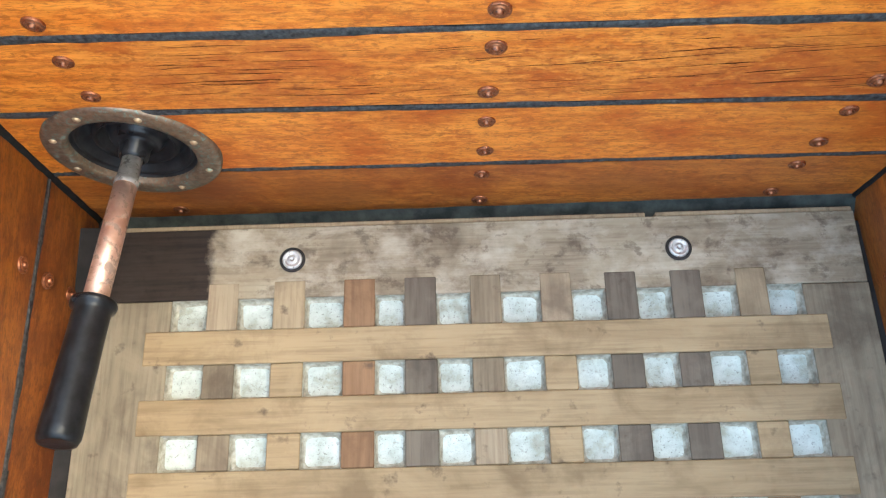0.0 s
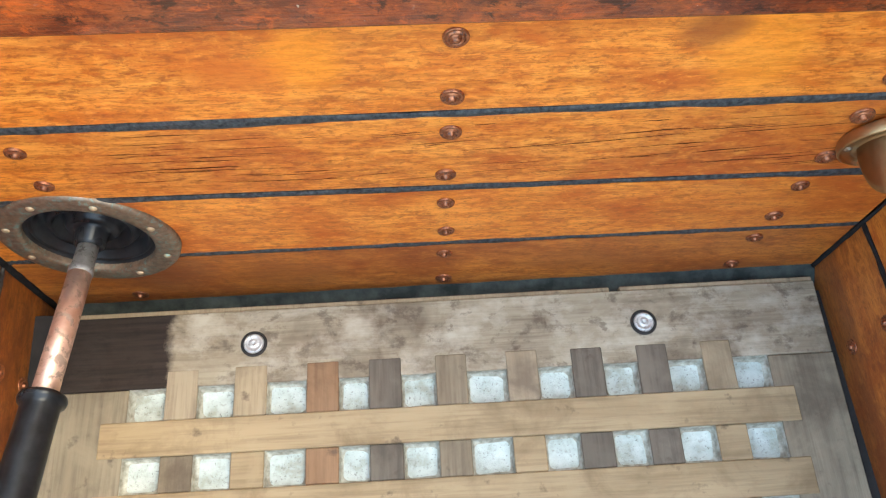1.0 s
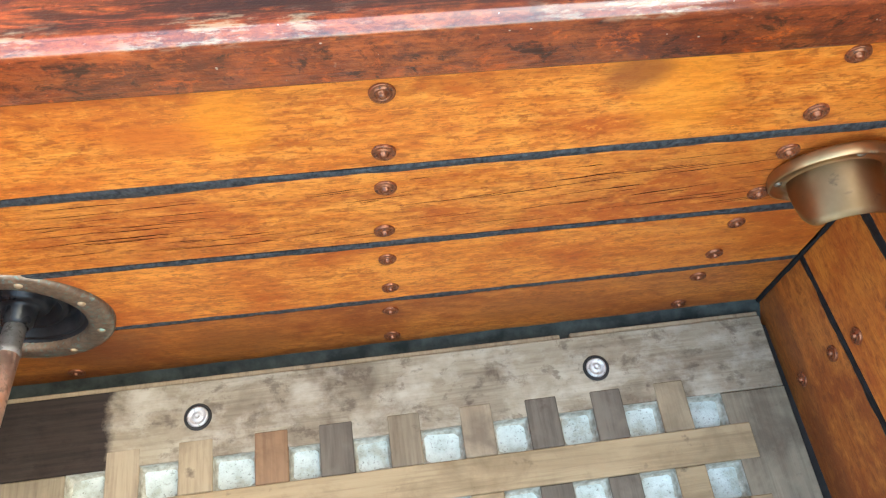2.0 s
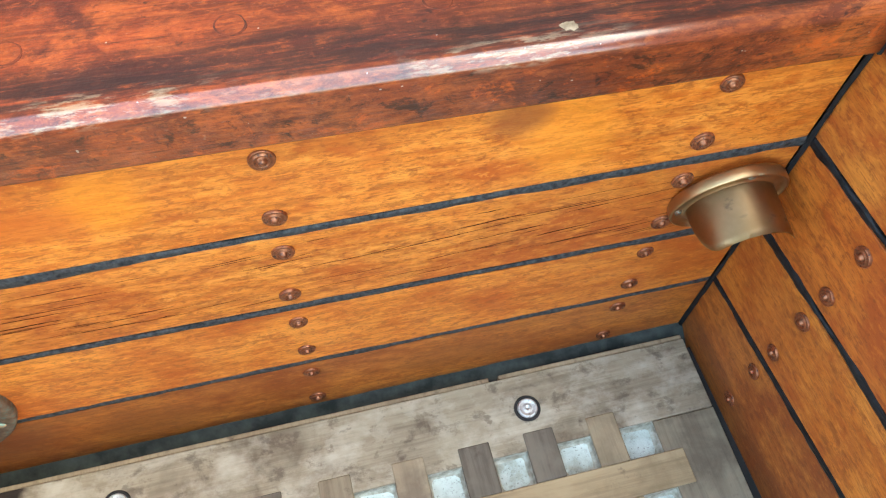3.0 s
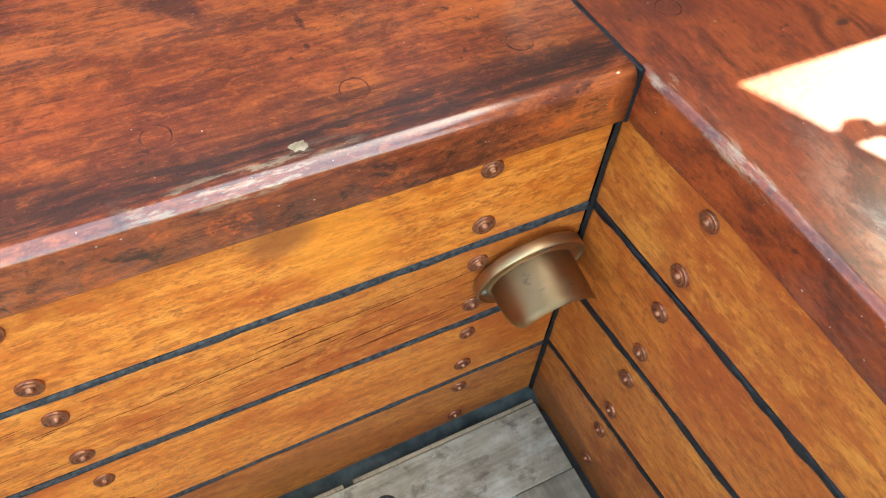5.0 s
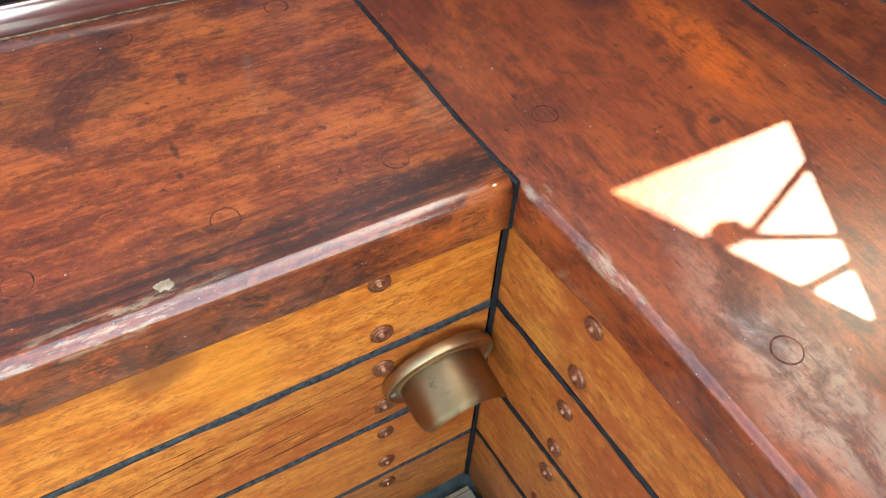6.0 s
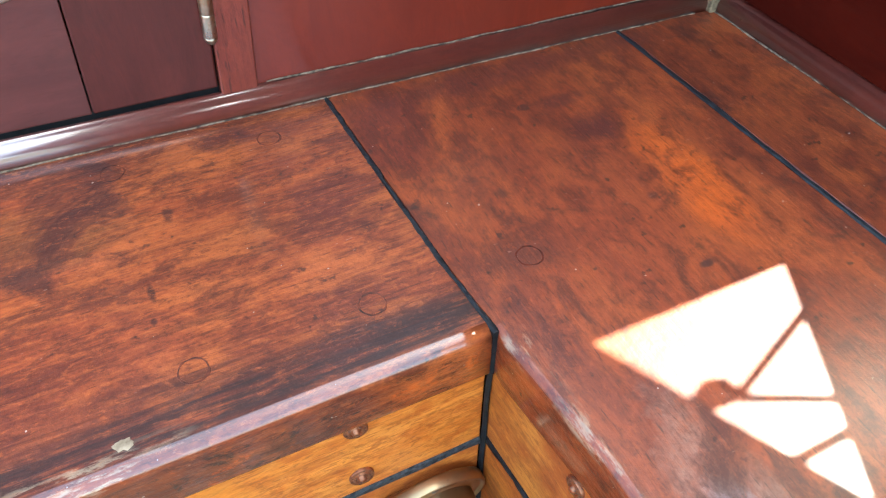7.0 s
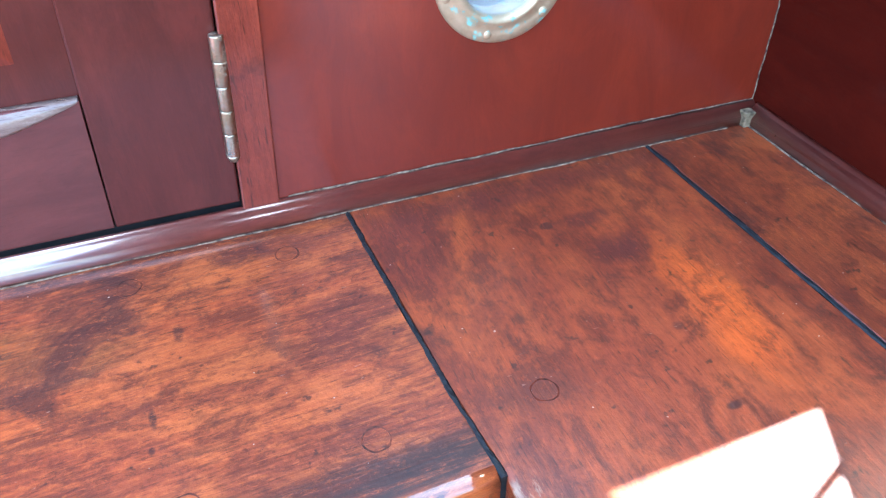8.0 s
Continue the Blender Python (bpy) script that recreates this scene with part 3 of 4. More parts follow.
rows_n = [[(0.050, 0.401), (0.048, 0.3375)], [(0.047, 0.292), (0.043, 0.227)], [(0.043, 0.176), (0.043, 0.117)], [(0.041, 0.062), (0.040, -0.006)]]
rows_r = [[0.405, 0.345], [0.297, 0.237], [0.187, 0.127], [0.077, 0.008]]
for k in range(4):
    lo, hi = seams_n[3 - k], seams_n[4 - k]
    g0 = 0.0 if k == 3 else SEAM_W / 2
    g1 = 0.0 if k == 0 else SEAM_W / 2
    za, zb = seam_z(lo, X0) + g0, seam_z(lo, X1) + g0
    zc, zd = seam_z(hi, X1) - g1, seam_z(hi, X0) - g1
    outline = [(X0, za), (X1, zb), (X1, zc), (X0, zd)]
    cx, cz = PUMP
    if k == 2:
        zl = seam_z(lo, cx) + g0
        a = math.degrees(math.asin((zl - cz) / HOLE))
        cut = arc(cx, cz, HOLE, 180 - a, a)
        outline = [(X0, za)] + cut + [(X1, zb), (X1, zc), (X0, zd)]
    if k == 3:
        zl = seam_z(hi, cx) - g1
        a = math.degrees(math.asin((zl - cz) / HOLE))
        cut = arc(cx, cz, HOLE, 360 + a, 180 - a)
        outline = [(X0, za), (X1, zb), (X1, zc)] + cut + [(X0, zd)]
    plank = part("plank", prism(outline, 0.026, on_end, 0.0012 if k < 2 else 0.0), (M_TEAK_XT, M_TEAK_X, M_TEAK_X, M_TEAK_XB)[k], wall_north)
    if k == 1:
        checked = plank
    spots = [(x, YB, z) for x, z in rows_n[k]] + [(0.3575, YB, z) for z in rows_r[k]]
    if k == 0:
        spots += [(-0.284, YB, 0.330), (-0.284, YB, 0.397)]
    if k == 1:
        spots += [(-0.287, YB, 0.281), (-0.290, YB, 0.229)]
    if k == 3:
        spots += [(-0.305, YB, -0.027)]
    rivets(plank, spots, pose(0, 0, 0, 90, 0, 0))
for k in (1, 2, 3):
    s = seams_n[k]
    cuts = [(X0, X1)] if k != 1 else [(X0, PUMP[0] - 0.052), (PUMP[0] + 0.052, X1)]
    for i, (a, b) in enumerate(cuts):
        part("caulking", seam((a, YB, seam_z(s, a)), (b, YB, seam_z(s, b)), (0, -1, 0), SEAM_W, seed=k * 5 + i, deep=0.02), M_CAULK, wall_north, "dark grey caulked seam")

# drying checks in the second plank
checks = bmesh.new()
rng = random.Random(21)
for i in range(95):
    x = rng.uniform(-0.22, 0.40)
    z = rng.uniform(0.222, 0.302)
    length = rng.uniform(0.012, 0.075)
    slope = rng.uniform(0.05, 0.13) if x > -0.05 else rng.uniform(0.0, 0.05)
    wide = rng.uniform(0.0002, 0.00052)
    n = 7
    lower, upper = [], []
    for j in range(n):
        f = j / (n - 1)
        px = x + length * (f - 0.5)
        pz = z + slope * length * (f - 0.5) + rng.uniform(-1, 1) * 0.0004
        h = wide * math.sin(math.pi * (0.06 + 0.88 * f))
        if 0.2125 < pz < 0.3045 and px < 0.44:
            lower.append(checks.verts.new((px, YB - 0.0002, pz - h)))
            upper.append(checks.verts.new((px, YB - 0.0002, pz + h)))
    for j in range(len(lower) - 1):
        checks.faces.new((lower[j], lower[j + 1], upper[j + 1], upper[j]))
part("drying_checks", checks, M_CHECK, checked, "fine dark drying cracks in the plank")["kind"] = "stuff"

# side wall that the camera turns to
wall_east = tagged(link("wall_east", box(0.5400, 0.57, -0.75, YB + 0.05, LOW - 0.03, TOP), M_DARK), "dark backing behind the footwell side planking", "wall", kind="structure")
Y0, Y1 = -0.72, YB - 0.001
seams_e = [(LOW, LOW), (0.1040, 0.125), (0.2155, 0.2305), (0.3245, 0.333), (TOP, TOP)]


def seam_ze(pair, y):
    return pair[0] + (pair[1] - pair[0]) * (0.39 - y) / 0.24 if y > 0.0 else pair[0] + (pair[1] - pair[0]) * 1.6


def on_side(u, v, w):
    return (xe(u) + w, u, v)


rows_e = [[(0.300, 0.412), (0.300, 0.352)], [(0.300, 0.303), (0.298, 0.244)], [(0.297, 0.199), (0.296, 0.136)], [(0.296, 0.090), (0.293, 0.021)]]
for k in range(4):
    lo, hi = seams_e[3 - k], seams_e[4 - k]
    g0 = 0.0 if k == 3 else SEAM_W / 2
    g1 = 0.0 if k == 0 else SEAM_W / 2
    outline = [(Y0, seam_ze(lo, Y0) + g0), (0.0, seam_ze(lo, 0.001) + g0), (Y1, seam_ze(lo, Y1) + g0), (Y1, seam_ze(hi, Y1) - g1), (0.0, seam_ze(hi, 0.001) - g1), (Y0, seam_ze(hi, Y0) - g1)]
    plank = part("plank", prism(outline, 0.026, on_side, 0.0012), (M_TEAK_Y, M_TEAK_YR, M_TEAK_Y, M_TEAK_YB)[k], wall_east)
    rivets(plank, [(xe(y), y, z) for y, z in rows_e[k]] + [(xe(-0.03), -0.03, z + 0.01) for y, z in rows_e[k]], pose(0, 0, 0, 0, -90, 0))
for k in (1, 2, 3):
    s = seams_e[k]
    part("caulking", seam((xe(0), 0.0, seam_ze(s, 0.001)), (xe(Y1), Y1, seam_ze(s, Y1)), (-1, -0.05, 0), SEAM_W, seed=30 + k, deep=0.02), M_PITCH, wall_east, "dark grey caulked seam")
    part("caulking", seam((xe(Y0), Y0, seam_ze(s, Y0)), (xe(0), 0.0, seam_ze(s, Y0)), (-1, -0.05, 0), SEAM_W, seed=40 + k, deep=0.02), M_PITCH, wall_east, "dark grey caulked seam")
corner = seam((0.4518, YB - 0.0025, LOW), (0.4518, YB - 0.0025, TOP), (-1, -1, 0), 0.0042, 0.0005, seed=50, deep=0.012, uneven=0.10, wander=0.0003)
part("corner_caulking", corner, M_PITCH, wall_east, "dark caulking in the corner")

# the other side wall
wall_west = tagged(link("wall_west", box(-0.50, -0.455, -0.75, YB + 0.05, LOW - 0.03, TOP), M_DARK), "dark backing behind the leaning side planking", "wall", kind="structure")
seams_w = [LOW, 0.071, 0.187, 0.303, TOP]


def toe(y):
    """The side wall runs in a little towards the after end."""
    return 0.065 * min(YB - y, 0.296)


def on_west(u, v, w):
    return (xl(v) + toe(u) - w, u, v)


rows_w = [[0.40, 0.345], [0.290, 0.235], [0.172, 0.106], [0.053, 0.0]]
for k in range(4):
    lo, hi = seams_w[3 - k], seams_w[4 - k]
    g0 = 0.0 if k == 3 else SEAM_W / 2
    g1 = 0.0 if k == 0 else SEAM_W / 2
    ra, rb = (0.0 if k == 3 else 0.022), (0.0 if k == 0 else 0.022)
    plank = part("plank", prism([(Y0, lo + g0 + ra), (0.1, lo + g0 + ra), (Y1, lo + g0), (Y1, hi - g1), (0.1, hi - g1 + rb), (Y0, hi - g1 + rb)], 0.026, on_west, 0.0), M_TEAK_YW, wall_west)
    rivets(plank, [(xl(z) + toe(0.287), 0.287, z) for z in rows_w[k]] + [(xl(z) + toe(0), -0.03, z) for z in rows_w[k]], pose(0, 0, 0, 0, 90, 0))
RISE_W = 0.022
for k in (1, 2, 3):
    z = seams_w[k]
    zu = z + RISE_W
    part("caulking", seam((xl(zu) + toe(0), Y0, zu), (xl(zu) + toe(0), 0.1, zu), (1, 0, 0), SEAM_W, seed=65 + k, deep=0.02), M_CAULK, wall_west, "dark grey caulked seam")
    part("caulking", seam((xl(zu) + toe(0.1), 0.1, zu), (xl(z), Y1, z), (1, 0.065, 0), SEAM_W, seed=60 + k, deep=0.02), M_CAULK, wall_west, "dark grey caulked seam")
part("corner_caulking", seam((xl(LOW) + 0.003, YB - 0.003, LOW), (xl(TOP) + 0.003, YB - 0.003, TOP), (1, -1, 0), 0.0065, 0.0005, seed=70, deep=0.012, uneven=0.05, wander=0.0003), M_PITCH, wall_west, "dark caulking in the corner")

# the wall behind the camera
wall_south = tagged(link("wall_south", box(-0.47, 0.50, -0.78, -0.752, LOW - 0.03, TOP), M_TEAK_X), "oiled teak end wall of the footwell", "wall", kind="structure")

# ---- floor of the footwell ----
floor = tagged(link("floor", box(-0.47, 0.54, -0.76, 0.358, -0.06, -0.0130), M_SOLE), "speckled white painted footwell sole", "floor", kind="structure")
bead = bmesh.new()
rng = random.Random(5)
prev = None
for i in range(121):
    x = -0.43 + 0.89 * i / 120
    # the strip sinks towards one end, where it lies deep behind the grating
    rise = -0.031 + 0.044 * (x - 0.0) / 0.72
    ys = (YB + 0.004, YB - 0.002, YB - 0.008, 0.372, 0.357)
    zs = (rise + 0.004, rise, rise - 0.004, min(rise - 0.004, -0.018) if x < 0.1 else -0.019, -0.0138)
    w = noise.noise(Vector((x * 22, 0, 0))) * 0.0016
    row = [bead.verts.new((x, y - w + rng.uniform(-0.0002, 0.0002), z + w * 0.5 + rng.uniform(-0.0003, 0.0003))) for y, z in zip(ys, zs)]
    if prev:
        for k in range(4):
            bead.faces.new((prev[k], prev[k + 1], row[k + 1], row[k]))
    prev = row
sealant = tagged(link("trim", bead, M_BEAD, smooth=True), "grey-green sealant along the foot of the end wall", "sealant bead", kind="structure")

for x0, x1, lab in ((-0.44, -0.372, "dark dirty gutter beside the grating"), (0.4470, 0.485, "dark dirty gutter beside the grating")):
    tagged(link("trim", box(x0, x1, -0.75, YB - 0.028, -0.0262, -0.0110, 0.001), M_DARK), lab, "gutter", kind="structure")

# ---- grating ----
GX, GY, GROT = 0.04, 0.0, 1.25
grating = empty("floor_grating", "weathered grey teak grating lying on the footwell sole", "floor grating")
grating.matrix_world = pose(GX, GY, 0, 0, 0, GROT)
THICK = 0.0127
holes = [(-0.286, -0.2475), (-0.2145, -0.1765), (-0.1425, -0.101), (-0.0674, -0.036), (-0.002, 0.0343), (0.067, 0.109), (0.142, 0.178), (0.211, 0.2475), (0.2797, 0.3165), (0.348, 0.3855)]
Y_HEAD = 0.2860
strip_rows = [(0.2160 - 0.0718 * i, 0.2518 - 0.0718 * i) for i in range(11)]


def gx(x):
    return x - GX


def gpart(name, x0, x1, y0, y1, mat, lift=0.0, label="", bevel=0.0009):
    return part(name, box(gx(x0), gx(x1), y0, y1, -THICK, lift, bevel, 1), mat, grating, label)


gpart("head_board", -0.377, 0.4550, Y_HEAD, 0.3665, M_GREY_X, 0.0, "weathered head board with a dark damp stain at one end")
gpart("lath", -0.371, 0.230, 0.3672, 0.3725, M_SLAT_PALE, -0.0030, "thin worn lath along the edge")
gpart("lath", 0.241, 0.4550, 0.3672, 0.3725, M_SLAT_PALE, -0.0025, "thin worn lath along the edge")
gpart("side_board", -0.375, holes[0][0], -0.56, Y_HEAD - 0.0006, M_GREY_Y)
gpart("side_board", holes[-1][1], 0.4555, -0.56, Y_HEAD - 0.0006, M_GREY_Y)
rng = random.Random(11)
for i, (y0, y1) in enumerate(strip_rows):
    gpart("strip", -0.311 + rng.uniform(-0.004, 0.004), 0.4055 + rng.uniform(-0.001, 0.001), y0, y1, M_STRIP, 0.0008 + rng.uniform(0, 0.0006))
tints = [M_SLAT, M_SLAT_PALE, M_SLAT_RED, M_SLAT_DARK, M_SLAT, M_SLAT, M_SLAT_DARK, M_SLAT_DARK, M_SLAT_PALE]
tints2 = [M_SLAT, M_STRIP, M_SLAT_RED, M_SLAT_DARK, M_SLAT, M_STRIP, M_SLAT_DARK, M_SLAT_DARK, M_STRIP]
ends = [0.3035, 0.3045, 0.3045, 0.3045, 0.305, 0.305, 0.304, 0.304, 0.3045]
for i in range(9):
    x0, x1 = holes[i][1], holes[i + 1][0]
    # the ends let into the head board lie a hair proud
    gpart("slat", x0, x1, strip_rows[0][1] + 0.0003, ends[i], tints[i], 0.0005 + 0.0001 * i)
    for k in range(10):
        gpart("slat", x0, x1, strip_rows[k + 1][1] + 0.0003, strip_rows[k][0] - 0.0003, tints2[i], -0.0004 + rng.uniform(-0.0004, 0.0003))


def paint_fillet(bm, x0, x1, y0, y1, seed):
    """Old paint that has run up the sides of one opening and rounded its corners."""
    n = 9
    rings = []
    for ring, (drop, inset, corner) in enumerate(((-0.0015, 0.0001, 0.0004), (-0.0080, 0.0005, 0.0022), (-0.0112, 0.0012, 0.0040), (-0.0126, 0.0026, 0.0050), (-0.0131, 0.0036, 0.0050))):
        row = []
        for cx, cy, a0 in ((x1, y1, 0), (x0, y1, 90), (x0, y0, 180), (x1, y0, 270)):
            sx, sy = (1 if cx == x1 else -1), (1 if cy == y1 else -1)
            for j in range(n):
                a = radians(a0 + 90 * j / (n - 1))
                r = corner
                px = cx - sx * (inset + r) + r * math.cos(a)
                py = cy - sy * (inset + r) + r * math.sin(a)
                k = noise.noise(Vector((px * 90, py * 90, seed))) * 0.0005 * ring
                row.append(bm.verts.new((px - sx * k, py - sy * k, drop + noise.noise(Vector((px * 120, py * 120, seed + 5))) * 0.0008)))
        rings.append(row)
    m = len(rings[0])
    for a, b in zip(rings, rings[1:]):
        for j in range(m):
            bm.faces.new((a[j], a[(j + 1) % m], b[(j + 1) % m], b[j]))


runs = bmesh.new()
for i, (x0, x1) in enumerate(holes):
    tops = [Y_HEAD] + [r[0] for r in strip_rows[:-1]]
    feet = [r[1] for r in strip_rows]
    for k, (y1, y0) in enumerate(zip(tops, feet)):
        paint_fillet(runs, gx(x0), gx(x1), y0, y1, i * 13 + k)
part("old_paint", runs, M_RUNS, grating, "dirty pale paint run up inside the openings", True)["kind"] = "stuff"


def screw(x, y):
    fast = empty("deck_fastener", "round stainless fastener in a dark cup in the grating", "fastener", group="grating fasteners")
    part("cup", lathe([(0.0108, 0.0002), (0.0112, 0.0022), (0.0127, 0.0024), (0.0140, 0.0012), (0.0143, -0.001)], 32), M_DARK, fast, "dark ring", True)
    part("head", lathe([(0, 0.0018), (0.0014, 0.0018), (0.0018, 0.0032), (0.0036, 0.0034), (0.0042, 0.0024), (0.0072, 0.0022), (0.0078, 0.0034),
                        (0.0094, 0.0036), (0.0104, 0.0026), (0.0112, 0.0005)], 32), M_STEEL, fast, smooth=True)
    fast.matrix_world = pose(x, y, 0.0)


screw(-0.165, 0.3240)
screw(0.2535, 0.3337)

# ---- bilge pump with its handle ----
pump = empty("bilge_pump", "bilge pump with bronze deck ring and black-gripped handle in the planking", "bilge pump")
pump.matrix_world = pose(PUMP[0], YB - 0.0035, PUMP[1], 86.5, 0, 0) @ Matrix.Scale(0.97, 4)
ring = part("deck_ring", lathe([(0.0605, -0.018), (0.0605, 0.0018), (0.0620, 0.0034), (0.0670, 0.0042), (0.0790, 0.0042), (0.0828, 0.0032), (0.0845, 0.0012), (0.0845, -0.0100)], 72), M_BRONZE, pump, "bronze ring with green tarnish", True)
for i in range(8):
    a = radians(20 + 45 * i)
    s = part("screw", lathe([(0, 0.0020), (0.0026, 0.0016), (0.0038, 0.0002)], 14, Matrix.Translation((0.0725 * math.cos(a), 0.0725 * math.sin(a), 0.0042))), M_PORT, ring, smooth=True)
bellows = [(0.0606, -0.003), (0.0590, -0.0100), (0.0560, -0.0050), (0.0530, -0.0070), (0.0505, -0.0180), (0.0465, -0.0220), (0.0430, -0.0150), (0.0395, -0.0090), (0.0360, -0.0120),
           (0.0330, -0.0215), (0.0290, -0.0225), (0.0255, -0.0130), (0.0215, -0.0080), (0.0180, -0.0110), (0.0152, -0.0070), (0.0140, 0.006), (0.0120, 0.009), (0.0100, 0.009)]
part("gaiter", lathe(bellows, 64), M_RUBBER, pump, "ribbed black rubber gaiter", True)
lever = part("lever", lathe([(0, -0.02), (0.0095, -0.02), (0.0100, 0.035), (0.0114, 0.037), (0.0114, 0.043), (0.0100, 0.045)], 24), M_SOCKET, pump, "dull grey metal socket", True)
TILT_L = pose(0, 0, 0, -LEVER_UP, LEVER_SIDE, 0)
lever.matrix_local = pose(0, 0, 0) @ TILT_L
t_ob = part("tube", lathe([(0.0104, 0.040), (0.0109, 0.0405), (0.0109, 0.195), (0.0, 0.195)], 32), M_TUBE, lever, "bare copper tube", True)
g_ob = part("grip", lathe([(0.0110, 0.1700), (0.0160, 0.1700), (0.0192, 0.1718), (0.0198, 0.1745), (0.0190, 0.1775), (0.0166, 0.1790), (0.0158, 0.1830), (0.0157, 0.2050), (0.0163, 0.2600),
                           (0.0170, 0.2860), (0.0168, 0.2925), (0.0150, 0.2970), (0.0118, 0.2975), (0.0, 0.2960)], 36), M_GRIP, lever, "worn black rubber grip", True)

# ---- brass vent cowl ----
vent = empty("vent_cowl", "aged brass vent cowl screwed to the planking", "vent")
vent.matrix_world = pose(*VENT_AT)
part("flange", lathe([(0.0345, -0.0005), (0.0478, -0.0005), (0.0486, 0.0010), (0.0487, 0.0080), (0.0482, 0.0094), (0.0472, 0.0098), (0.0462, 0.0092), (0.0457, 0.0076), (0.0440, 0.0072), (0.0395, 0.0072), (0.0372, 0.0080), (0.0345, 0.0110), (0.0330, 0.013)], 64), M_BRASS, vent, smooth=True)
cowl = bmesh.new()
grid = []
R_C = 0.0362
for i in range(57):
    # a hood, open below: the arc runs over the top
    a = radians(-10 + 200 * i / 56)
    reach = VENT_LEN * (1.00 - 0.05 * math.sin(a)) - 0.034 * max(0.0, 1 - (a + 0.18) / 0.75) ** 2 - 0.040 * max(0.0, 1 - (math.pi + 0.18 - a) / 0.85) ** 2
    row = []
    for k in range(9):
        w = reach * k / 8
        r = R_C + 0.0022 * (w / VENT_LEN) ** 2
        row.append(cowl.verts.new((r * math.cos(a), r * math.sin(a) - 0.004 * (w / VENT_LEN) ** 2, w)))
    grid.append(row)
for a, b in zip(grid, grid[1:]):
    for k in range(8):
        cowl.faces.new((a[k], a[k + 1], b[k + 1], b[k]))
bmesh.ops.solidify(cowl, geom=cowl.faces[:], thickness=0.0022)
part("hood", cowl, M_BRASS, vent, smooth=True)
for a in (88, 192, 335):
    a = radians(a)
    part("screw", lathe([(0, 0.0022), (0.0024, 0.0019), (0.0037, 0.0002)], 14, Matrix.Translation((0.0417 * math.cos(a), 0.0417 * math.sin(a), 0.0072))), M_BRONZE, vent, smooth=True)

# ---- seats ----
Z_SEAT = 0.469
NOSE_Y, NOSE_X = 0.3835, 0.4465
Z_UNDER = 0.4245
R_TOP, R_LOW = 0.0090, 0.004


def nose_profile(length, R_TOP=R_TOP):
    """(distance from the nose, height) of a seat board with a rounded front edge."""
    pts = [(R_TOP - R_TOP * math.sin(radians(a)), Z_SEAT - R_TOP + R_TOP * math.cos(radians(a))) for a in range(0, 91, 9)]
    pts += [(R_LOW - R_LOW * math.cos(radians(a)), Z_UNDER + R_LOW - R_LOW * math.sin(radians(a))) for a in range(0, 91, 30)]
    pts += [(length, Z_UNDER), (length, Z_SEAT)]
    return pts + [(d, Z_SEAT) for d in (0.26, 0.135, 0.07, 0.035) if length > 0.3]


def joint_x(y):
    """Where the two seats meet: the joint swings out towards the nose."""
    ys, xs = (0.38, 0.39, 0.42, 0.455, 0.52, 0.645, 0.72), (0.4475, 0.4472, 0.4446, 0.4424, 0.4408, 0.4375, 0.4355)
    for k in range(6):
        if y <= ys[k + 1]:
            return xs[k] + (xs[k + 1] - xs[k]) * max(0.0, y - ys[k]) / (ys[k + 1] - ys[k])
    return xs[-1]


def bow(y):
    """The side seat's nose swings away from the corner."""
    return 0.0105 * min(1.0, max(0.0, 0.385 - y) / 0.1) + 0.02 * min(0.285, max(0.0, 0.285 - y))


def seat_plank(name, prof, along, start, end, steps, mat, parent, wobble=0.0006, seed=1):
    """A board with that profile; along 'x' it faces -y, along 'y' it faces -x."""
    rngp = random.Random(seed)
    bm = bmesh.new()
    rows = []
    for i in range(steps + 1):
        s = start + (end - start) * i / steps
        w = noise.noise(Vector((s * 6, seed, 0))) * wobble
        row = []
        for d, z in prof:
            near = max(0.0, 1 - d / 0.03)
            # square edge and slanting joints where boards meet
            slant = 0.0
            if along == "y" and s > NOSE_Y + 0.004:
                if z > Z_SEAT - 0.0055 + 1e-4:
                    z = Z_SEAT
                slant = (joint_x(s) + 0.0021 - NOSE_X) * near
            elif along == "y":
                slant = bow(s) * max(0.0, 1 - d / 0.2)
            if along == "y" and d > 0.2:
                slant = 0.0183 * (0.66 - s)
            if along == "x" and i == steps:
                row.append(bm.verts.new((joint_x(NOSE_Y + d) - 0.0021, NOSE_Y + d, z)))
                continue
            row.append(bm.verts.new((s, NOSE_Y + d + w * near, z) if along == "x" else (NOSE_X + d + w * near + slant, s, z)))
        rows.append(row)
    n = len(prof)
    for a, b in zip(rows, rows[1:]):
        for k in range(n):
            bm.faces.new((a[k], a[(k + 1) % n], b[(k + 1) % n], b[k]))
    bm.faces.new(rows[0])
    bm.faces.new(rows[-1][::-1])
    ob = part(name, bm, mat, parent)
    for f in ob.data.polygons:
        f.use_smooth = len(f.vertices) == 4 and abs(f.normal.z) < 0.9999
    return ob


seat_n = empty("bench_seat", "worn varnished mahogany bridge seat with a rounded edge", "seat")
seat_e = empty("bench_seat", "worn varnished mahogany side seat in two boards", "seat")
main_n = seat_plank("board", nose_profile(0.335), "x", -1.0, 0.4400, 120, M_SEAT_X, seat_n, seed=3)
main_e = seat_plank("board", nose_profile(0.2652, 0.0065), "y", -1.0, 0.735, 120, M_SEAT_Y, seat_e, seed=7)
outer = box(0.7175, 0.90, -1.0, 0.735, 0.43, Z_SEAT - 0.0003, 0.001)
for v in outer.verts:
    if v.co.x < 0.8:
        v.co.x += 0.0183 * (0.66 - v.co.y)
outer_e = part("board", outer, M_SEAT_Y, seat_e)
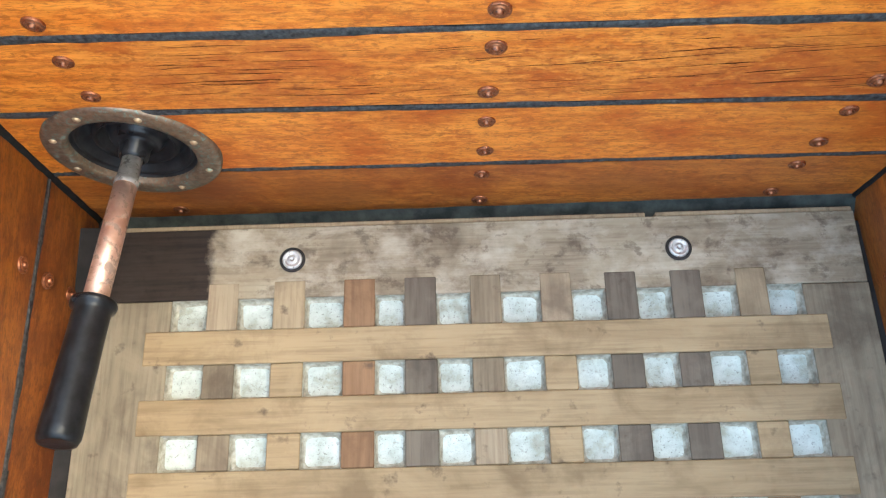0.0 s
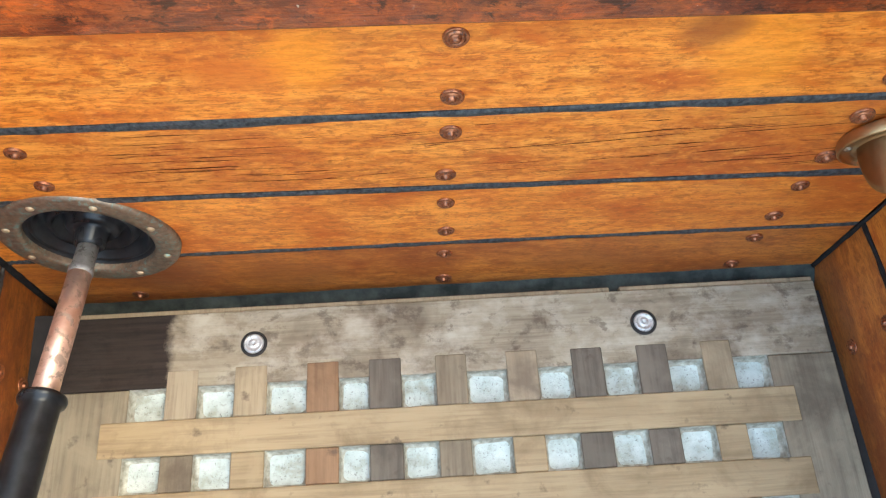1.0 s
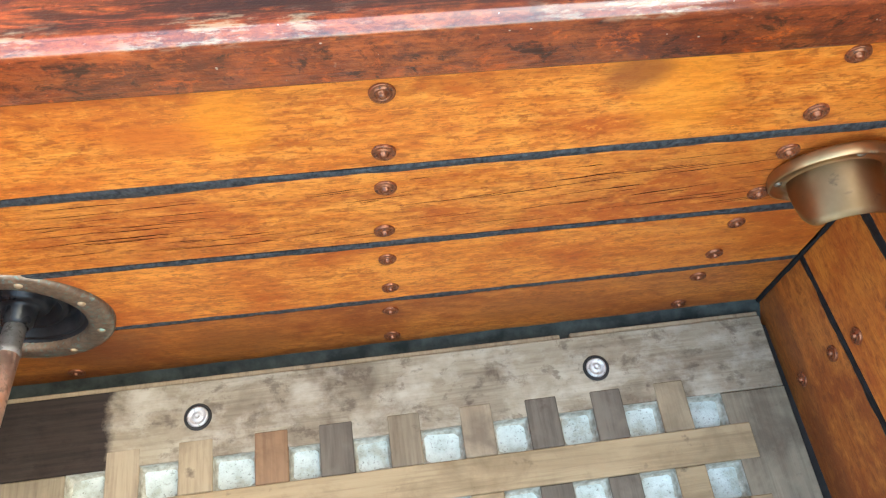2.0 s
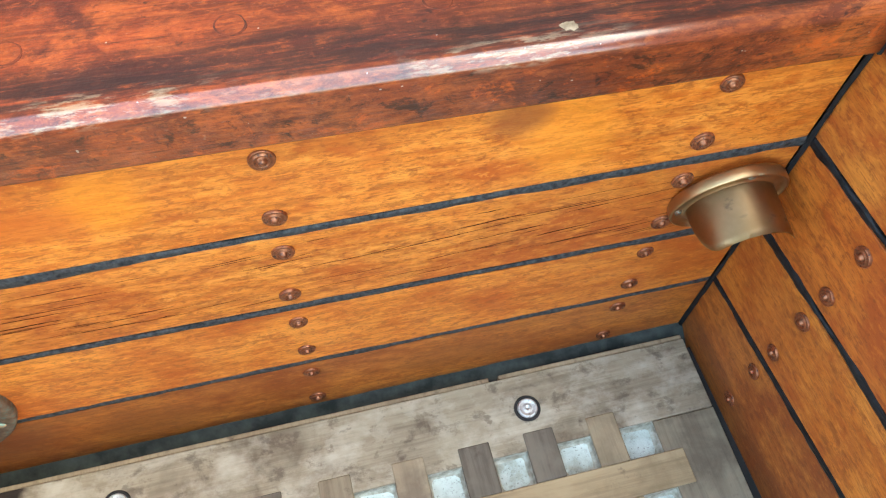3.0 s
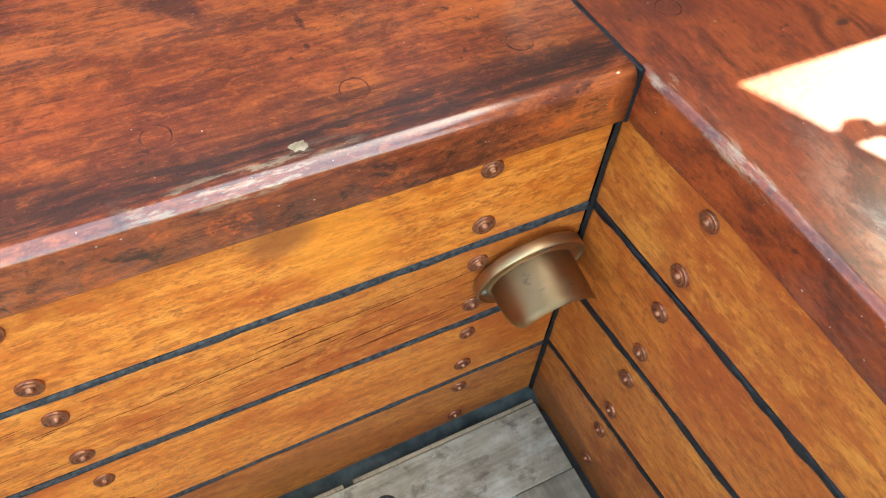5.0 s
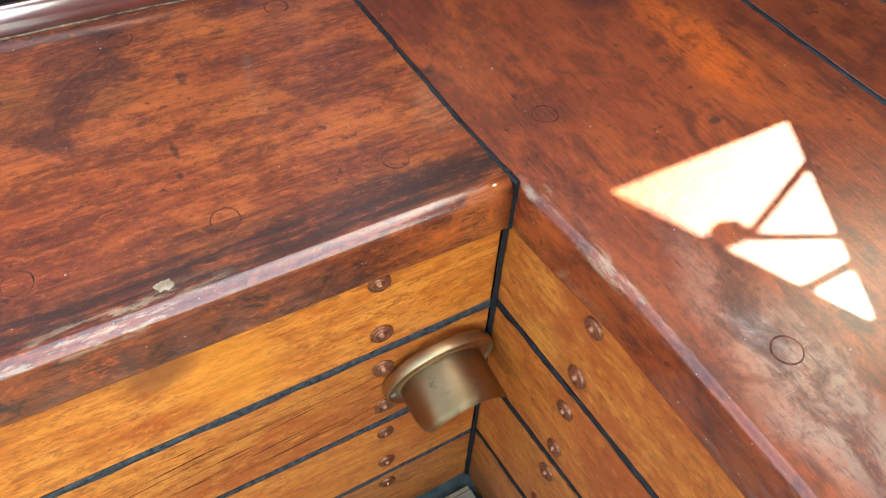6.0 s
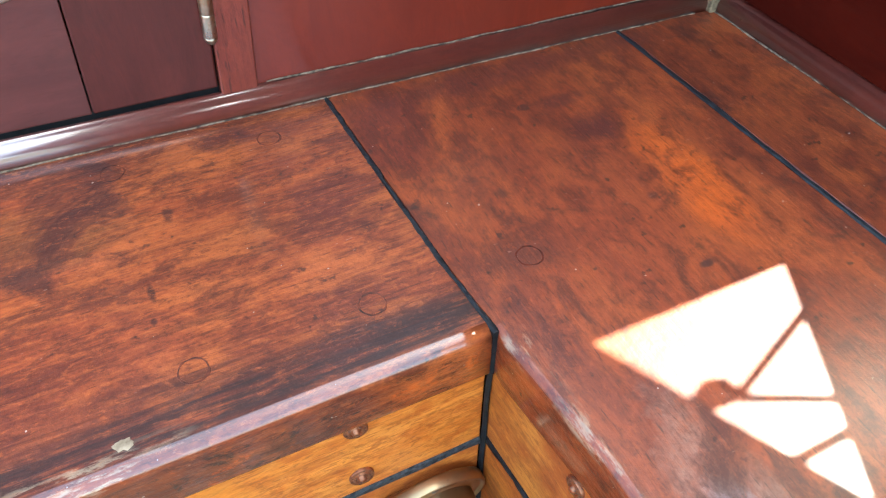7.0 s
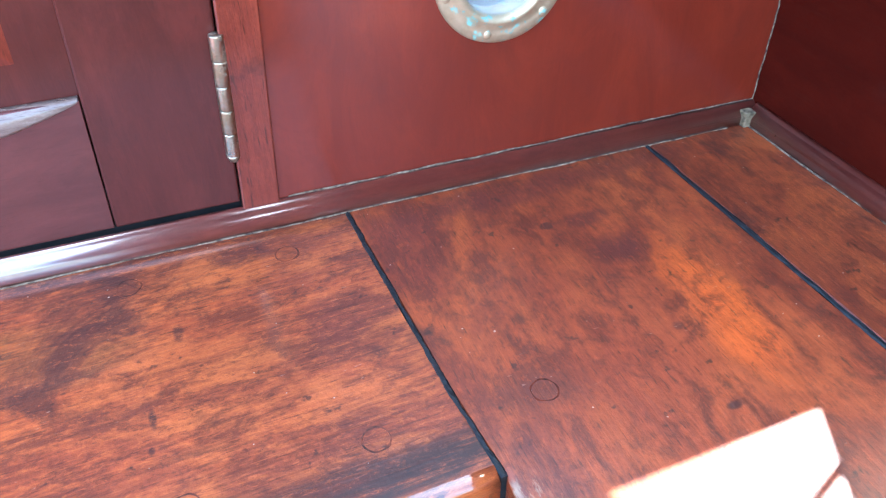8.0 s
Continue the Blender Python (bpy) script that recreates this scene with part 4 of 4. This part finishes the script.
part("caulking", seam((0, NOSE_Y - 0.0002, Z_SEAT - 0.0005), (0, 0.672, Z_SEAT), (0, 0, 1), 0.0038, 0.0009, seed=81, wander=0.0003, steps=90, deep=0.02, path=joint_x), M_PITCH, seat_n, "dark caulked joint")
part("caulking", seam((0.4476, NOSE_Y + 0.0006, Z_UNDER), (0.4476, NOSE_Y + 0.0006, Z_SEAT - 0.004), (-0.35, -1, 0), 0.0032, 0.0002, seed=82, steps=14, deep=0.012, uneven=0.05, wander=0.0002), M_PITCH, seat_n, "dark caulked joint")
part("caulking", seam((0.7460, -0.95, Z_SEAT), (0.7145, 0.66, Z_SEAT), (0, 0, 1), 0.0056, 0.0009, seed=83, steps=140, wander=0.0007, deep=0.02), M_PITCH, seat_e, "dark caulked joint")

plugs = [(0.389, 0.435, 0), (0.279, 0.433, 0), (0.380, 0.621, 0), (0.266, 0.629, 0), (0.0484, 0.438, 0), (0.1666, 0.437, 0), (-0.07, 0.438, 0), (0.15, 0.628, 0), (0.04, 0.63, 0),
         (0.510, 0.217, 1), (0.497, 0.429, 1), (0.512, 0.0, 1), (0.66, 0.0, 1)]


def plug_part(parent, x, y, mat, seed):
    """A round bung over a screw, with a dark glue line."""
    at = pose(x, y, Z_SEAT, 0, 0, seed * 37)
    ob = part("plug", lathe([(0, 0.00012), (0.0081, 0.00012), (0.0084, -0.001)], 28, at), mat, parent)
    ring_bm = lathe([(0.0078, -0.0003), (0.0081, 0.00016), (0.0092, 0.00016), (0.0096, -0.0005)], 40)
    for v in ring_bm.verts:
        r = math.hypot(v.co.x, v.co.y)
        u = math.atan2(v.co.y, v.co.x)
        out = noise.noise(Vector((math.cos(u) * 1.6, math.sin(u) * 1.6, seed * 3.1)))
        k = 1 + 0.07 * noise.noise(Vector((math.cos(u), math.sin(u), seed * 2.3))) + (0.11 * out if r > 0.0088 else 0.0)
        v.co.x *= k
        v.co.y *= k
    bmesh.ops.transform(ring_bm, matrix=at, verts=ring_bm.verts[:])
    part("glue_line", ring_bm, M_GLUE, ob, "dark ring")


M_GLUE = rubbery("dark_glue_line", (0.024, 0.009, 0.006), (0.17, 0.034, 0.013), 0.8, 140)
for i, (x, y, side) in enumerate(plugs):
    plug_part(main_e if side else main_n, x, y, M_SEAT_Y if side else M_SEAT_X, i)

chip = bmesh.new()
rng = random.Random(4)
c = chip.verts.new((0, 0, 0.0010))
loop = [chip.verts.new((rng.uniform(0.006, 0.0105) * math.cos(k * math.pi / 8), rng.uniform(0.003, 0.0055) * math.sin(k * math.pi / 8), -0.0006)) for k in range(16)]
for k in range(16):
    chip.faces.new((c, loop[k], loop[(k + 1) % 16]))
chip_ob = tagged(link("paint_drip", chip, M_FILLER, smooth=True), "small dull beige paint drip on the seat edge", "paint drip")
chip_ob.matrix_world = pose(0.2355, 0.402, Z_SEAT - 0.0002, 0, 0, -15) @ Matrix.Diagonal((1.35, 1.9, 0.9, 1))

# ---- bulkhead with door, port and mouldings ----
WALL_TOP = 1.02


def yw(x):
    """Face of the bulkhead, which runs slightly askew."""
    return 0.6845 - 0.046 * x


ANG = math.degrees(math.atan(-0.046))
bulk = pose(0, 0.6845, 0, 0, 0, ANG)

PORT_C = (0.572, 0.6415)
R_PORT = 0.043
wall_bulk = empty("wall_bulkhead", "dark red-brown varnished mahogany bulkhead", "bulkhead", "structure")
wall_bulk.matrix_world = bulk


def leaning(bm):
    """The door opening narrows towards the foot: its sides lean."""
    for v in bm.verts:
        v.co.x += 0.062 * (v.co.z - 0.49)
    return bm


def on_bulk(u, v, w):
    return (u, w, v)


def panel_with_hole(x0, x1, z0, z1, cx, cz, r, depth, n=48):
    """A board with a round opening right through it."""
    bm = bmesh.new()
    def outer(a):
        dx, dz = math.cos(a), math.sin(a)
        ts = [((x1 if dx > 0 else x0) - cx) / dx if abs(dx) > 1e-9 else 1e9, ((z1 if dz > 0 else z0) - cz) / dz if abs(dz) > 1e-9 else 1e9]
        k = min(ts)
        return cx + dx * k, cz + dz * k
    angles = sorted([2 * math.pi * i / n for i in range(n)] + [math.atan2(z - cz, x - cx) % (2 * math.pi) for x in (x0, x1) for z in (z0, z1)])
    rings = []
    for y in (0.0, depth):
        rings.append([[bm.verts.new((cx + r * math.cos(a), y, cz + r * math.sin(a))) for a in angles], [bm.verts.new((outer(a)[0], y, outer(a)[1])) for a in angles]])
    m = len(angles)
    for i in range(m):
        j = (i + 1) % m
        for side in rings:
            bm.faces.new((side[0][i], side[0][j], side[1][j], side[1][i]))
        bm.faces.new((rings[0][0][i], rings[0][0][j], rings[1][0][j], rings[1][0][i]))
        bm.faces.new((rings[0][1][i], rings[0][1][j], rings[1][1][j], rings[1][1][i]))
    return bm


part("panel", panel_with_hole(0.3850, 0.875, 0.43, WALL_TOP, *PORT_C, R_PORT, 0.022), M_PANEL, wall_bulk)
part("post", leaning(box(0.3600, 0.3885, -0.003, 0.022, 0.43, WALL_TOP, 0.0012)), M_TRIM_Z, wall_bulk, "redder mahogany door post")
part("panel", box(-1.0, -0.306, 0, 0.022, 0.43, WALL_TOP), M_PANEL, wall_bulk)
part("post", box(-0.305, -0.279, -0.003, 0.022, 0.43, WALL_TOP, 0.0012), M_TRIM_Z, wall_bulk, "redder mahogany door post")

# base moulding: a flat foot with a soft slope on top
def moulding(length):
    prof = [(0.0, 0.0), (-0.0108, 0.0), (-0.0112, 0.0030), (-0.0112, 0.0084), (-0.0106, 0.0093)]
    # a slightly rounded slope that faces up and out
    for k in range(7):
        f = k / 6
        bulge = 0.0007 * math.sin(math.pi * f)
        prof.append((-0.0106 + 0.0064 * f - 0.7 * bulge, 0.0097 + 0.0062 * f + 0.7 * bulge))
    prof += [(-0.0034, 0.0170), (-0.0020, 0.0184), (0.0, 0.0193)]
    bm = bmesh.new()
    n = len(prof)
    a = [bm.verts.new((0, y, z)) for y, z in prof]
    b = [bm.verts.new((length, y, z)) for y, z in prof]
    for i in range(n):
        bm.faces.new((a[i], a[(i + 1) % n], b[(i + 1) % n], b[i]))
    bm.faces.new(a)
    bm.faces.new(b[::-1])
    return bm


base_n = tagged(link("baseboard", moulding(1.86), M_TRIM), "glossy rounded mahogany moulding at the foot of the bulkhead", "moulding", kind="structure")
base_n.matrix_world = bulk @ pose(-1.0, -0.0005, Z_SEAT)
for p in base_n.data.polygons:
    p.use_smooth = len(p.vertices) == 4
XC = 0.8315
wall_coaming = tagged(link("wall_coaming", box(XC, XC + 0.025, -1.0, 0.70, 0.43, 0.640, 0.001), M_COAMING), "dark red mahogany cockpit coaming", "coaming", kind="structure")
base_e = tagged(link("baseboard", moulding(1.66), M_TRIM), "glossy rounded mahogany moulding at the foot of the coaming", "moulding", kind="structure")
base_e.matrix_world = Matrix.Translation((XC - 0.0005, 0.638, Z_SEAT)) @ pose(0, 0, 0, 0, 0, -90)
for p in base_e.data.polygons:
    p.use_smooth = len(p.vertices) == 4
part("sealant_line", seam((0.17, yw(0.17) - 0.0116, Z_SEAT + 0.0005), (0.80, yw(0.80) - 0.0116, Z_SEAT + 0.0005), (0, -0.4, 1), 0.0015, 0.0004, seed=90, wander=0.0004, steps=110), M_PUTTYDARK, seat_n, "pale dried sealant line")
part("sealant_line", seam((XC - 0.0116, -0.3, Z_SEAT + 0.0005), (XC - 0.0116, 0.63, Z_SEAT + 0.0005), (-0.4, 0, 1), 0.0015, 0.0004, seed=91, wander=0.0004, steps=110), M_PUTTYDARK, seat_e, "pale dried sealant line")
part("sealant_line", seam((0.395, yw(0.395) - 0.001, Z_SEAT + 0.0198), (0.83, yw(0.83) - 0.001, Z_SEAT + 0.0198), (0, -1, 0.6), 0.0013, 0.0005, seed=92, wander=0.0003, steps=90), M_PUTTYDARK, wall_bulk, "pale dried sealant line").matrix_world = Matrix()
part("sealant_line", seam((XC - 0.0008, yw(XC) - 0.0008, Z_SEAT + 0.019), (XC - 0.0008, yw(XC) - 0.0008, 0.64), (-1, -1, 0), 0.0010, 0.0003, seed=93, wander=0.0003, steps=60), M_PUTTYDARK, wall_coaming, "pale dried sealant line")
peg = tagged(link("corner_block", box(0.8130, 0.8240, 0.6295, 0.6400, Z_SEAT, Z_SEAT + 0.0150, 0.0012, 2), M_FILLERDARK), "small beige filler block in the moulding corner", "corner block")

# door
door = empty("door_1", "closed dark mahogany panelled cabin door", "door", "structure")
door.matrix_world = bulk
Z_D = Z_SEAT + 0.0205


part("stile", leaning(box(0.2665, 0.3590, 0.004, 0.0115, Z_D, WALL_TOP - 0.004, 0.0016, 2)), M_DOOR, door)
part("stile", box(-0.277, -0.192, 0.004, 0.0115, Z_D, WALL_TOP - 0.004, 0.0016, 2), M_DOOR, door)
part("rail", leaning(box(-0.1915, 0.2655, 0.0045, 0.0115, Z_D, 0.5950, 0.0004)), M_DOOR_X, door)
part("rail", box(-0.1915, 0.2748, 0.0045, 0.0114, 0.93, WALL_TOP - 0.004, 0.001), M_DOOR_X, door)
part("backing", box(-0.30, 0.385, 0.0222, 0.030, 0.44, WALL_TOP), M_DARK, wall_bulk, "dark rebate behind the door")
part("sill", box(-0.278, 0.362, 0.012, 0.03, 0.44, Z_D + 0.03), M_DARK, wall_bulk, "dark rebate behind the door")
part("door_panel", box(-0.1915, 0.2950, 0.0118, 0.020, 0.5900, 0.94), M_DOOR, door)
raised = bmesh.new()
o = [(-0.165, 0.6235), (0.2420, 0.6235), (0.2570, 0.905), (-0.165, 0.905)]
i_ = [(-0.150, 0.640), (0.2270, 0.640), (0.2400, 0.890), (-0.150, 0.890)]
vo = [raised.verts.new((x, 0.0117, z)) for x, z in o]
vi = [raised.verts.new((x, 0.0065, z)) for x, z in i_]
raised.faces.new(vi)
for k in range(4):
    raised.faces.new((vo[k], vo[(k + 1) % 4], vi[(k + 1) % 4], vi[k]))
part("raised_field", raised, M_TRIM_Z, door, "raised reddish field of the panel")
# the chamfer on the lower rail runs out in a curved stop short of the stile
cham = bmesh.new()
prev = None
for k in range(41):
    x = 0.2712 - 0.40 * (k / 40) ** 1.6
    d = 0.2712 - x
    w = 0.0004 + 0.0165 * min(1.0, d / 0.050) ** 0.8
    row = [cham.verts.new((x, 0.0044, 0.5950 - w)), cham.verts.new((x, 0.0030, 0.5951 - w * 0.85)), cham.verts.new((x, 0.0038, 0.5956 - w * 0.10)), cham.verts.new((x, 0.0116, 0.5958)), cham.verts.new((x, 0.0116, 0.5950 - w))]
    if prev:
        for j in range(5):
            cham.faces.new((prev[j], prev[(j + 1) % 5], row[(j + 1) % 5], row[j]))
    prev = row
part("chamfer", cham, M_CHAMFER, door, "rubbed chamfer on the rail with its sky reflection painted pale", True)
hinge = part("hinge", leaning(box(0.3575, 0.3605, 0.000, 0.0045, 0.540, 0.626, 0.0006)), M_HINGE, door, "worn metal butt hinge")
HINGE_AT = Matrix.Translation((0.3585, -0.0015, 0)) @ Matrix.Translation((0, 0, 0.49)) @ pose(0, 0, 0, 0, 3.5, 0) @ Matrix.Translation((0, 0, -0.49))
zk = 0.5360
barrel = [(0.0, zk)]
for k in range(5):
    h = 0.0186
    barrel += [(0.0046, zk + 0.0001), (0.0050, zk + 0.0004), (0.0051, zk + 0.0012), (0.0051, zk + h * 0.5), (0.0051, zk + h - 0.0012), (0.0050, zk + h - 0.0004), (0.0046, zk + h - 0.0001)]
    zk += h
barrel += [(0.0, zk)]
part("barrel", lathe(barrel, 20, HINGE_AT), M_HINGE, hinge, smooth=True)
part("pin_tip", lathe([(0, 0.5300), (0.0030, 0.5310), (0.0048, 0.5340), (0.0050, 0.5365), (0.0, 0.5365)], 18, HINGE_AT), M_HINGE, hinge, smooth=True)

# port light
port = empty("port_light", "round bronze port light with green tarnish in the bulkhead", "porthole")
port.matrix_world = bulk @ pose(PORT_C[0], 0, PORT_C[1], 90, 0, 0) @ Matrix.Scale(1.02, 4)
part("rim", lathe([(0.0315, -0.020), (0.0315, 0.0035), (0.0335, 0.0058), (0.0365, 0.0060), (0.0385, 0.0040), (0.0440, 0.0045), (0.0500, 0.0040), (0.0515, 0.0022), (0.0515, -0.0003)], 64), M_PORT, port, smooth=True)
pane = part("pane", lathe([(0, 0.0005), (0.0318, 0.0005), (0.0318, -0.0045), (0, -0.0045)], 48), M_GLASS, port, "thick cloudy glass")
pane.visible_shadow = False
for i in range(6):
    a = radians(15 + 60 * i)
    part("screw", lathe([(0, 0.0012), (0.0022, 0.0010), (0.0034, 0.0)], 12, Matrix.Translation((0.0450 * math.cos(a), 0.0450 * math.sin(a), 0.0044))), M_PORT, port, smooth=True)

# ---- what closes the place round about ----
deck = tagged(link("deck", box(-1.6, 1.6, -3.6, -1.0, 0.30, 0.445), M_SEAT_X), "varnished deck abaft the footwell", "deck", kind="structure")
seat_w = empty("bench_seat", "varnished mahogany side seat", "seat")
part("board", box(-1.2, -0.362, -1.0, 0.383, Z_UNDER, Z_SEAT, 0.006, 2), M_SEAT_Y, seat_w)
wall_port = tagged(link("wall_coaming", box(-1.02, -0.995, -1.0, 0.72, 0.43, 0.64, 0.002), M_PANEL), "dark red mahogany cockpit coaming", "coaming", kind="structure")
cabin = tagged(link("wall_cabin", box(-1.0, 0.875, 2.55, 2.58, -0.3, WALL_TOP), M_PAINT), "white painted far end of the cabin", "wall", kind="structure")
tagged(link("wall_cabin", box(0.876, 0.90, 0.70, 2.58, 0.5, WALL_TOP), M_PAINT), "white painted cabin side", "wall", kind="structure")
tagged(link("wall_cabin", box(-1.025, -1.001, 0.78, 2.58, 0.5, WALL_TOP), M_PAINT), "white painted cabin side", "wall", kind="structure")
tagged(link("cabin_floor", box(-1.0, 0.875, 0.76, 2.55, -0.34, -0.3), M_TEAK_Y), "teak cabin sole", "floor", kind="structure")
tagged(link("cabin_roof", box(-1.03, 0.905, 1.00, 2.62, WALL_TOP, WALL_TOP + 0.04, 0.01), M_PAINT), "white painted cabin roof with an open hatch", "roof", kind="structure")
tagged(link("side_deck", box(-1.6, -1.026, -1.0, 3.6, 0.40, 0.5), M_PAINT), "white painted side deck", "deck", kind="structure")
tagged(link("fore_deck", box(-1.02, 0.86, 2.62, 3.6, 0.40, 0.5), M_PAINT), "white painted fore deck", "deck", kind="structure")
for x in (-1.6, 1.56):
    tagged(link("hull", box(x, x + 0.04, -3.6, 3.6, -1.1, 0.42, 0.01), M_PAINT), "white painted topsides", "hull", kind="structure")
for y in (-3.6, 3.56):
    tagged(link("hull", box(-1.56, 1.56, y, y + 0.04, -1.1, 0.30, 0.01), M_PAINT), "white painted end of the hull", "hull", kind="structure")
side_deck = tagged(link("side_deck", box(0.866, 1.6, -1.0, 3.6, 0.40, 0.5), M_PAINT), "white painted side deck", "deck", kind="structure")
water = bmesh.new()
bmesh.ops.create_grid(water, x_segments=8, y_segments=8, size=1500)
tagged(link("water", water, M_WATER), "harbour water round the boat", "water", kind="structure").location = (0, 0, -0.9)

# ---- laced weather cloth that shades the cockpit, with the gap at its stanchion ----
XCL = 0.97


def up_sun(x, y):
    """Where the sun's ray to the seat at (x, y) passes the cloth: (y, z)."""
    k = (XCL - x) / SUN_DIR.x
    return y + k * SUN_DIR.y, Z_SEAT + k * SUN_DIR.z


gap = [up_sun(*p) for p in ((0.496, 0.351), (0.6425, 0.3515), (0.5665, 0.211))]
weather_cloth = empty("weather_cloth", "white sailcloth weather cloth laced to a stanchion", "weather cloth")
ya, yb, za, zb = -1.2, 1.3, 0.52, 1.9
cl = bmesh.new()
gv = [(XCL, y, z) for y, z in gap]
frame_pts = [(XCL, ya, za), (XCL, yb, za), (XCL, yb, zb), (XCL, ya, zb)]
V = [cl.verts.new(p) for p in frame_pts]
G = [cl.verts.new(p) for p in gv]      # upper corner, lower corner, point towards -y
cl.faces.new((V[0], G[2], V[3]))
cl.faces.new((V[3], G[2], G[0]))
cl.faces.new((V[3], G[0], V[2]))
cl.faces.new((V[2], G[0], G[1], V[1]))
cl.faces.new((V[1], G[1], G[2], V[0]))
bmesh.ops.solidify(cl, geom=cl.faces[:], thickness=0.0015)
part("cloth", cl, M_CLOTH, weather_cloth)


for y in (ya + 0.02, yb - 0.02):
    part("stanchion", tube([(XCL + 0.014, y, 0.499), (XCL + 0.014, y, zb + 0.02)], 0.011, 14), M_STEEL, weather_cloth, "steel stanchion", True)
part("top_rail", tube([(XCL + 0.014, ya - 0.02, zb + 0.012), (XCL + 0.014, yb + 0.02, zb + 0.012)], 0.011, 14), M_STEEL, weather_cloth, "steel rail", True)


def cord(a, b, r):
    pa, pb = up_sun(*a), up_sun(*b)
    part("lacing", tube([(XCL + 0.002, *pa), (XCL + 0.002, *pb)], r, 8), M_CLOTH, weather_cloth, "thin lacing cord")


cord((0.548, 0.287), (0.640, 0.322), 0.0034)
cord((0.530, 0.292), (0.612, 0.252), 0.0034)
cord((0.545, 0.242), (0.600, 0.243), 0.0042)
ky, kz = up_sun(0.535, 0.293)
part("knot", lathe([(0, -0.010), (0.007, -0.008), (0.0105, 0), (0.007, 0.008), (0, 0.010)], 12, Matrix.Translation((XCL + 0.002, ky, kz))), M_CLOTH, weather_cloth, "cord knot", True)
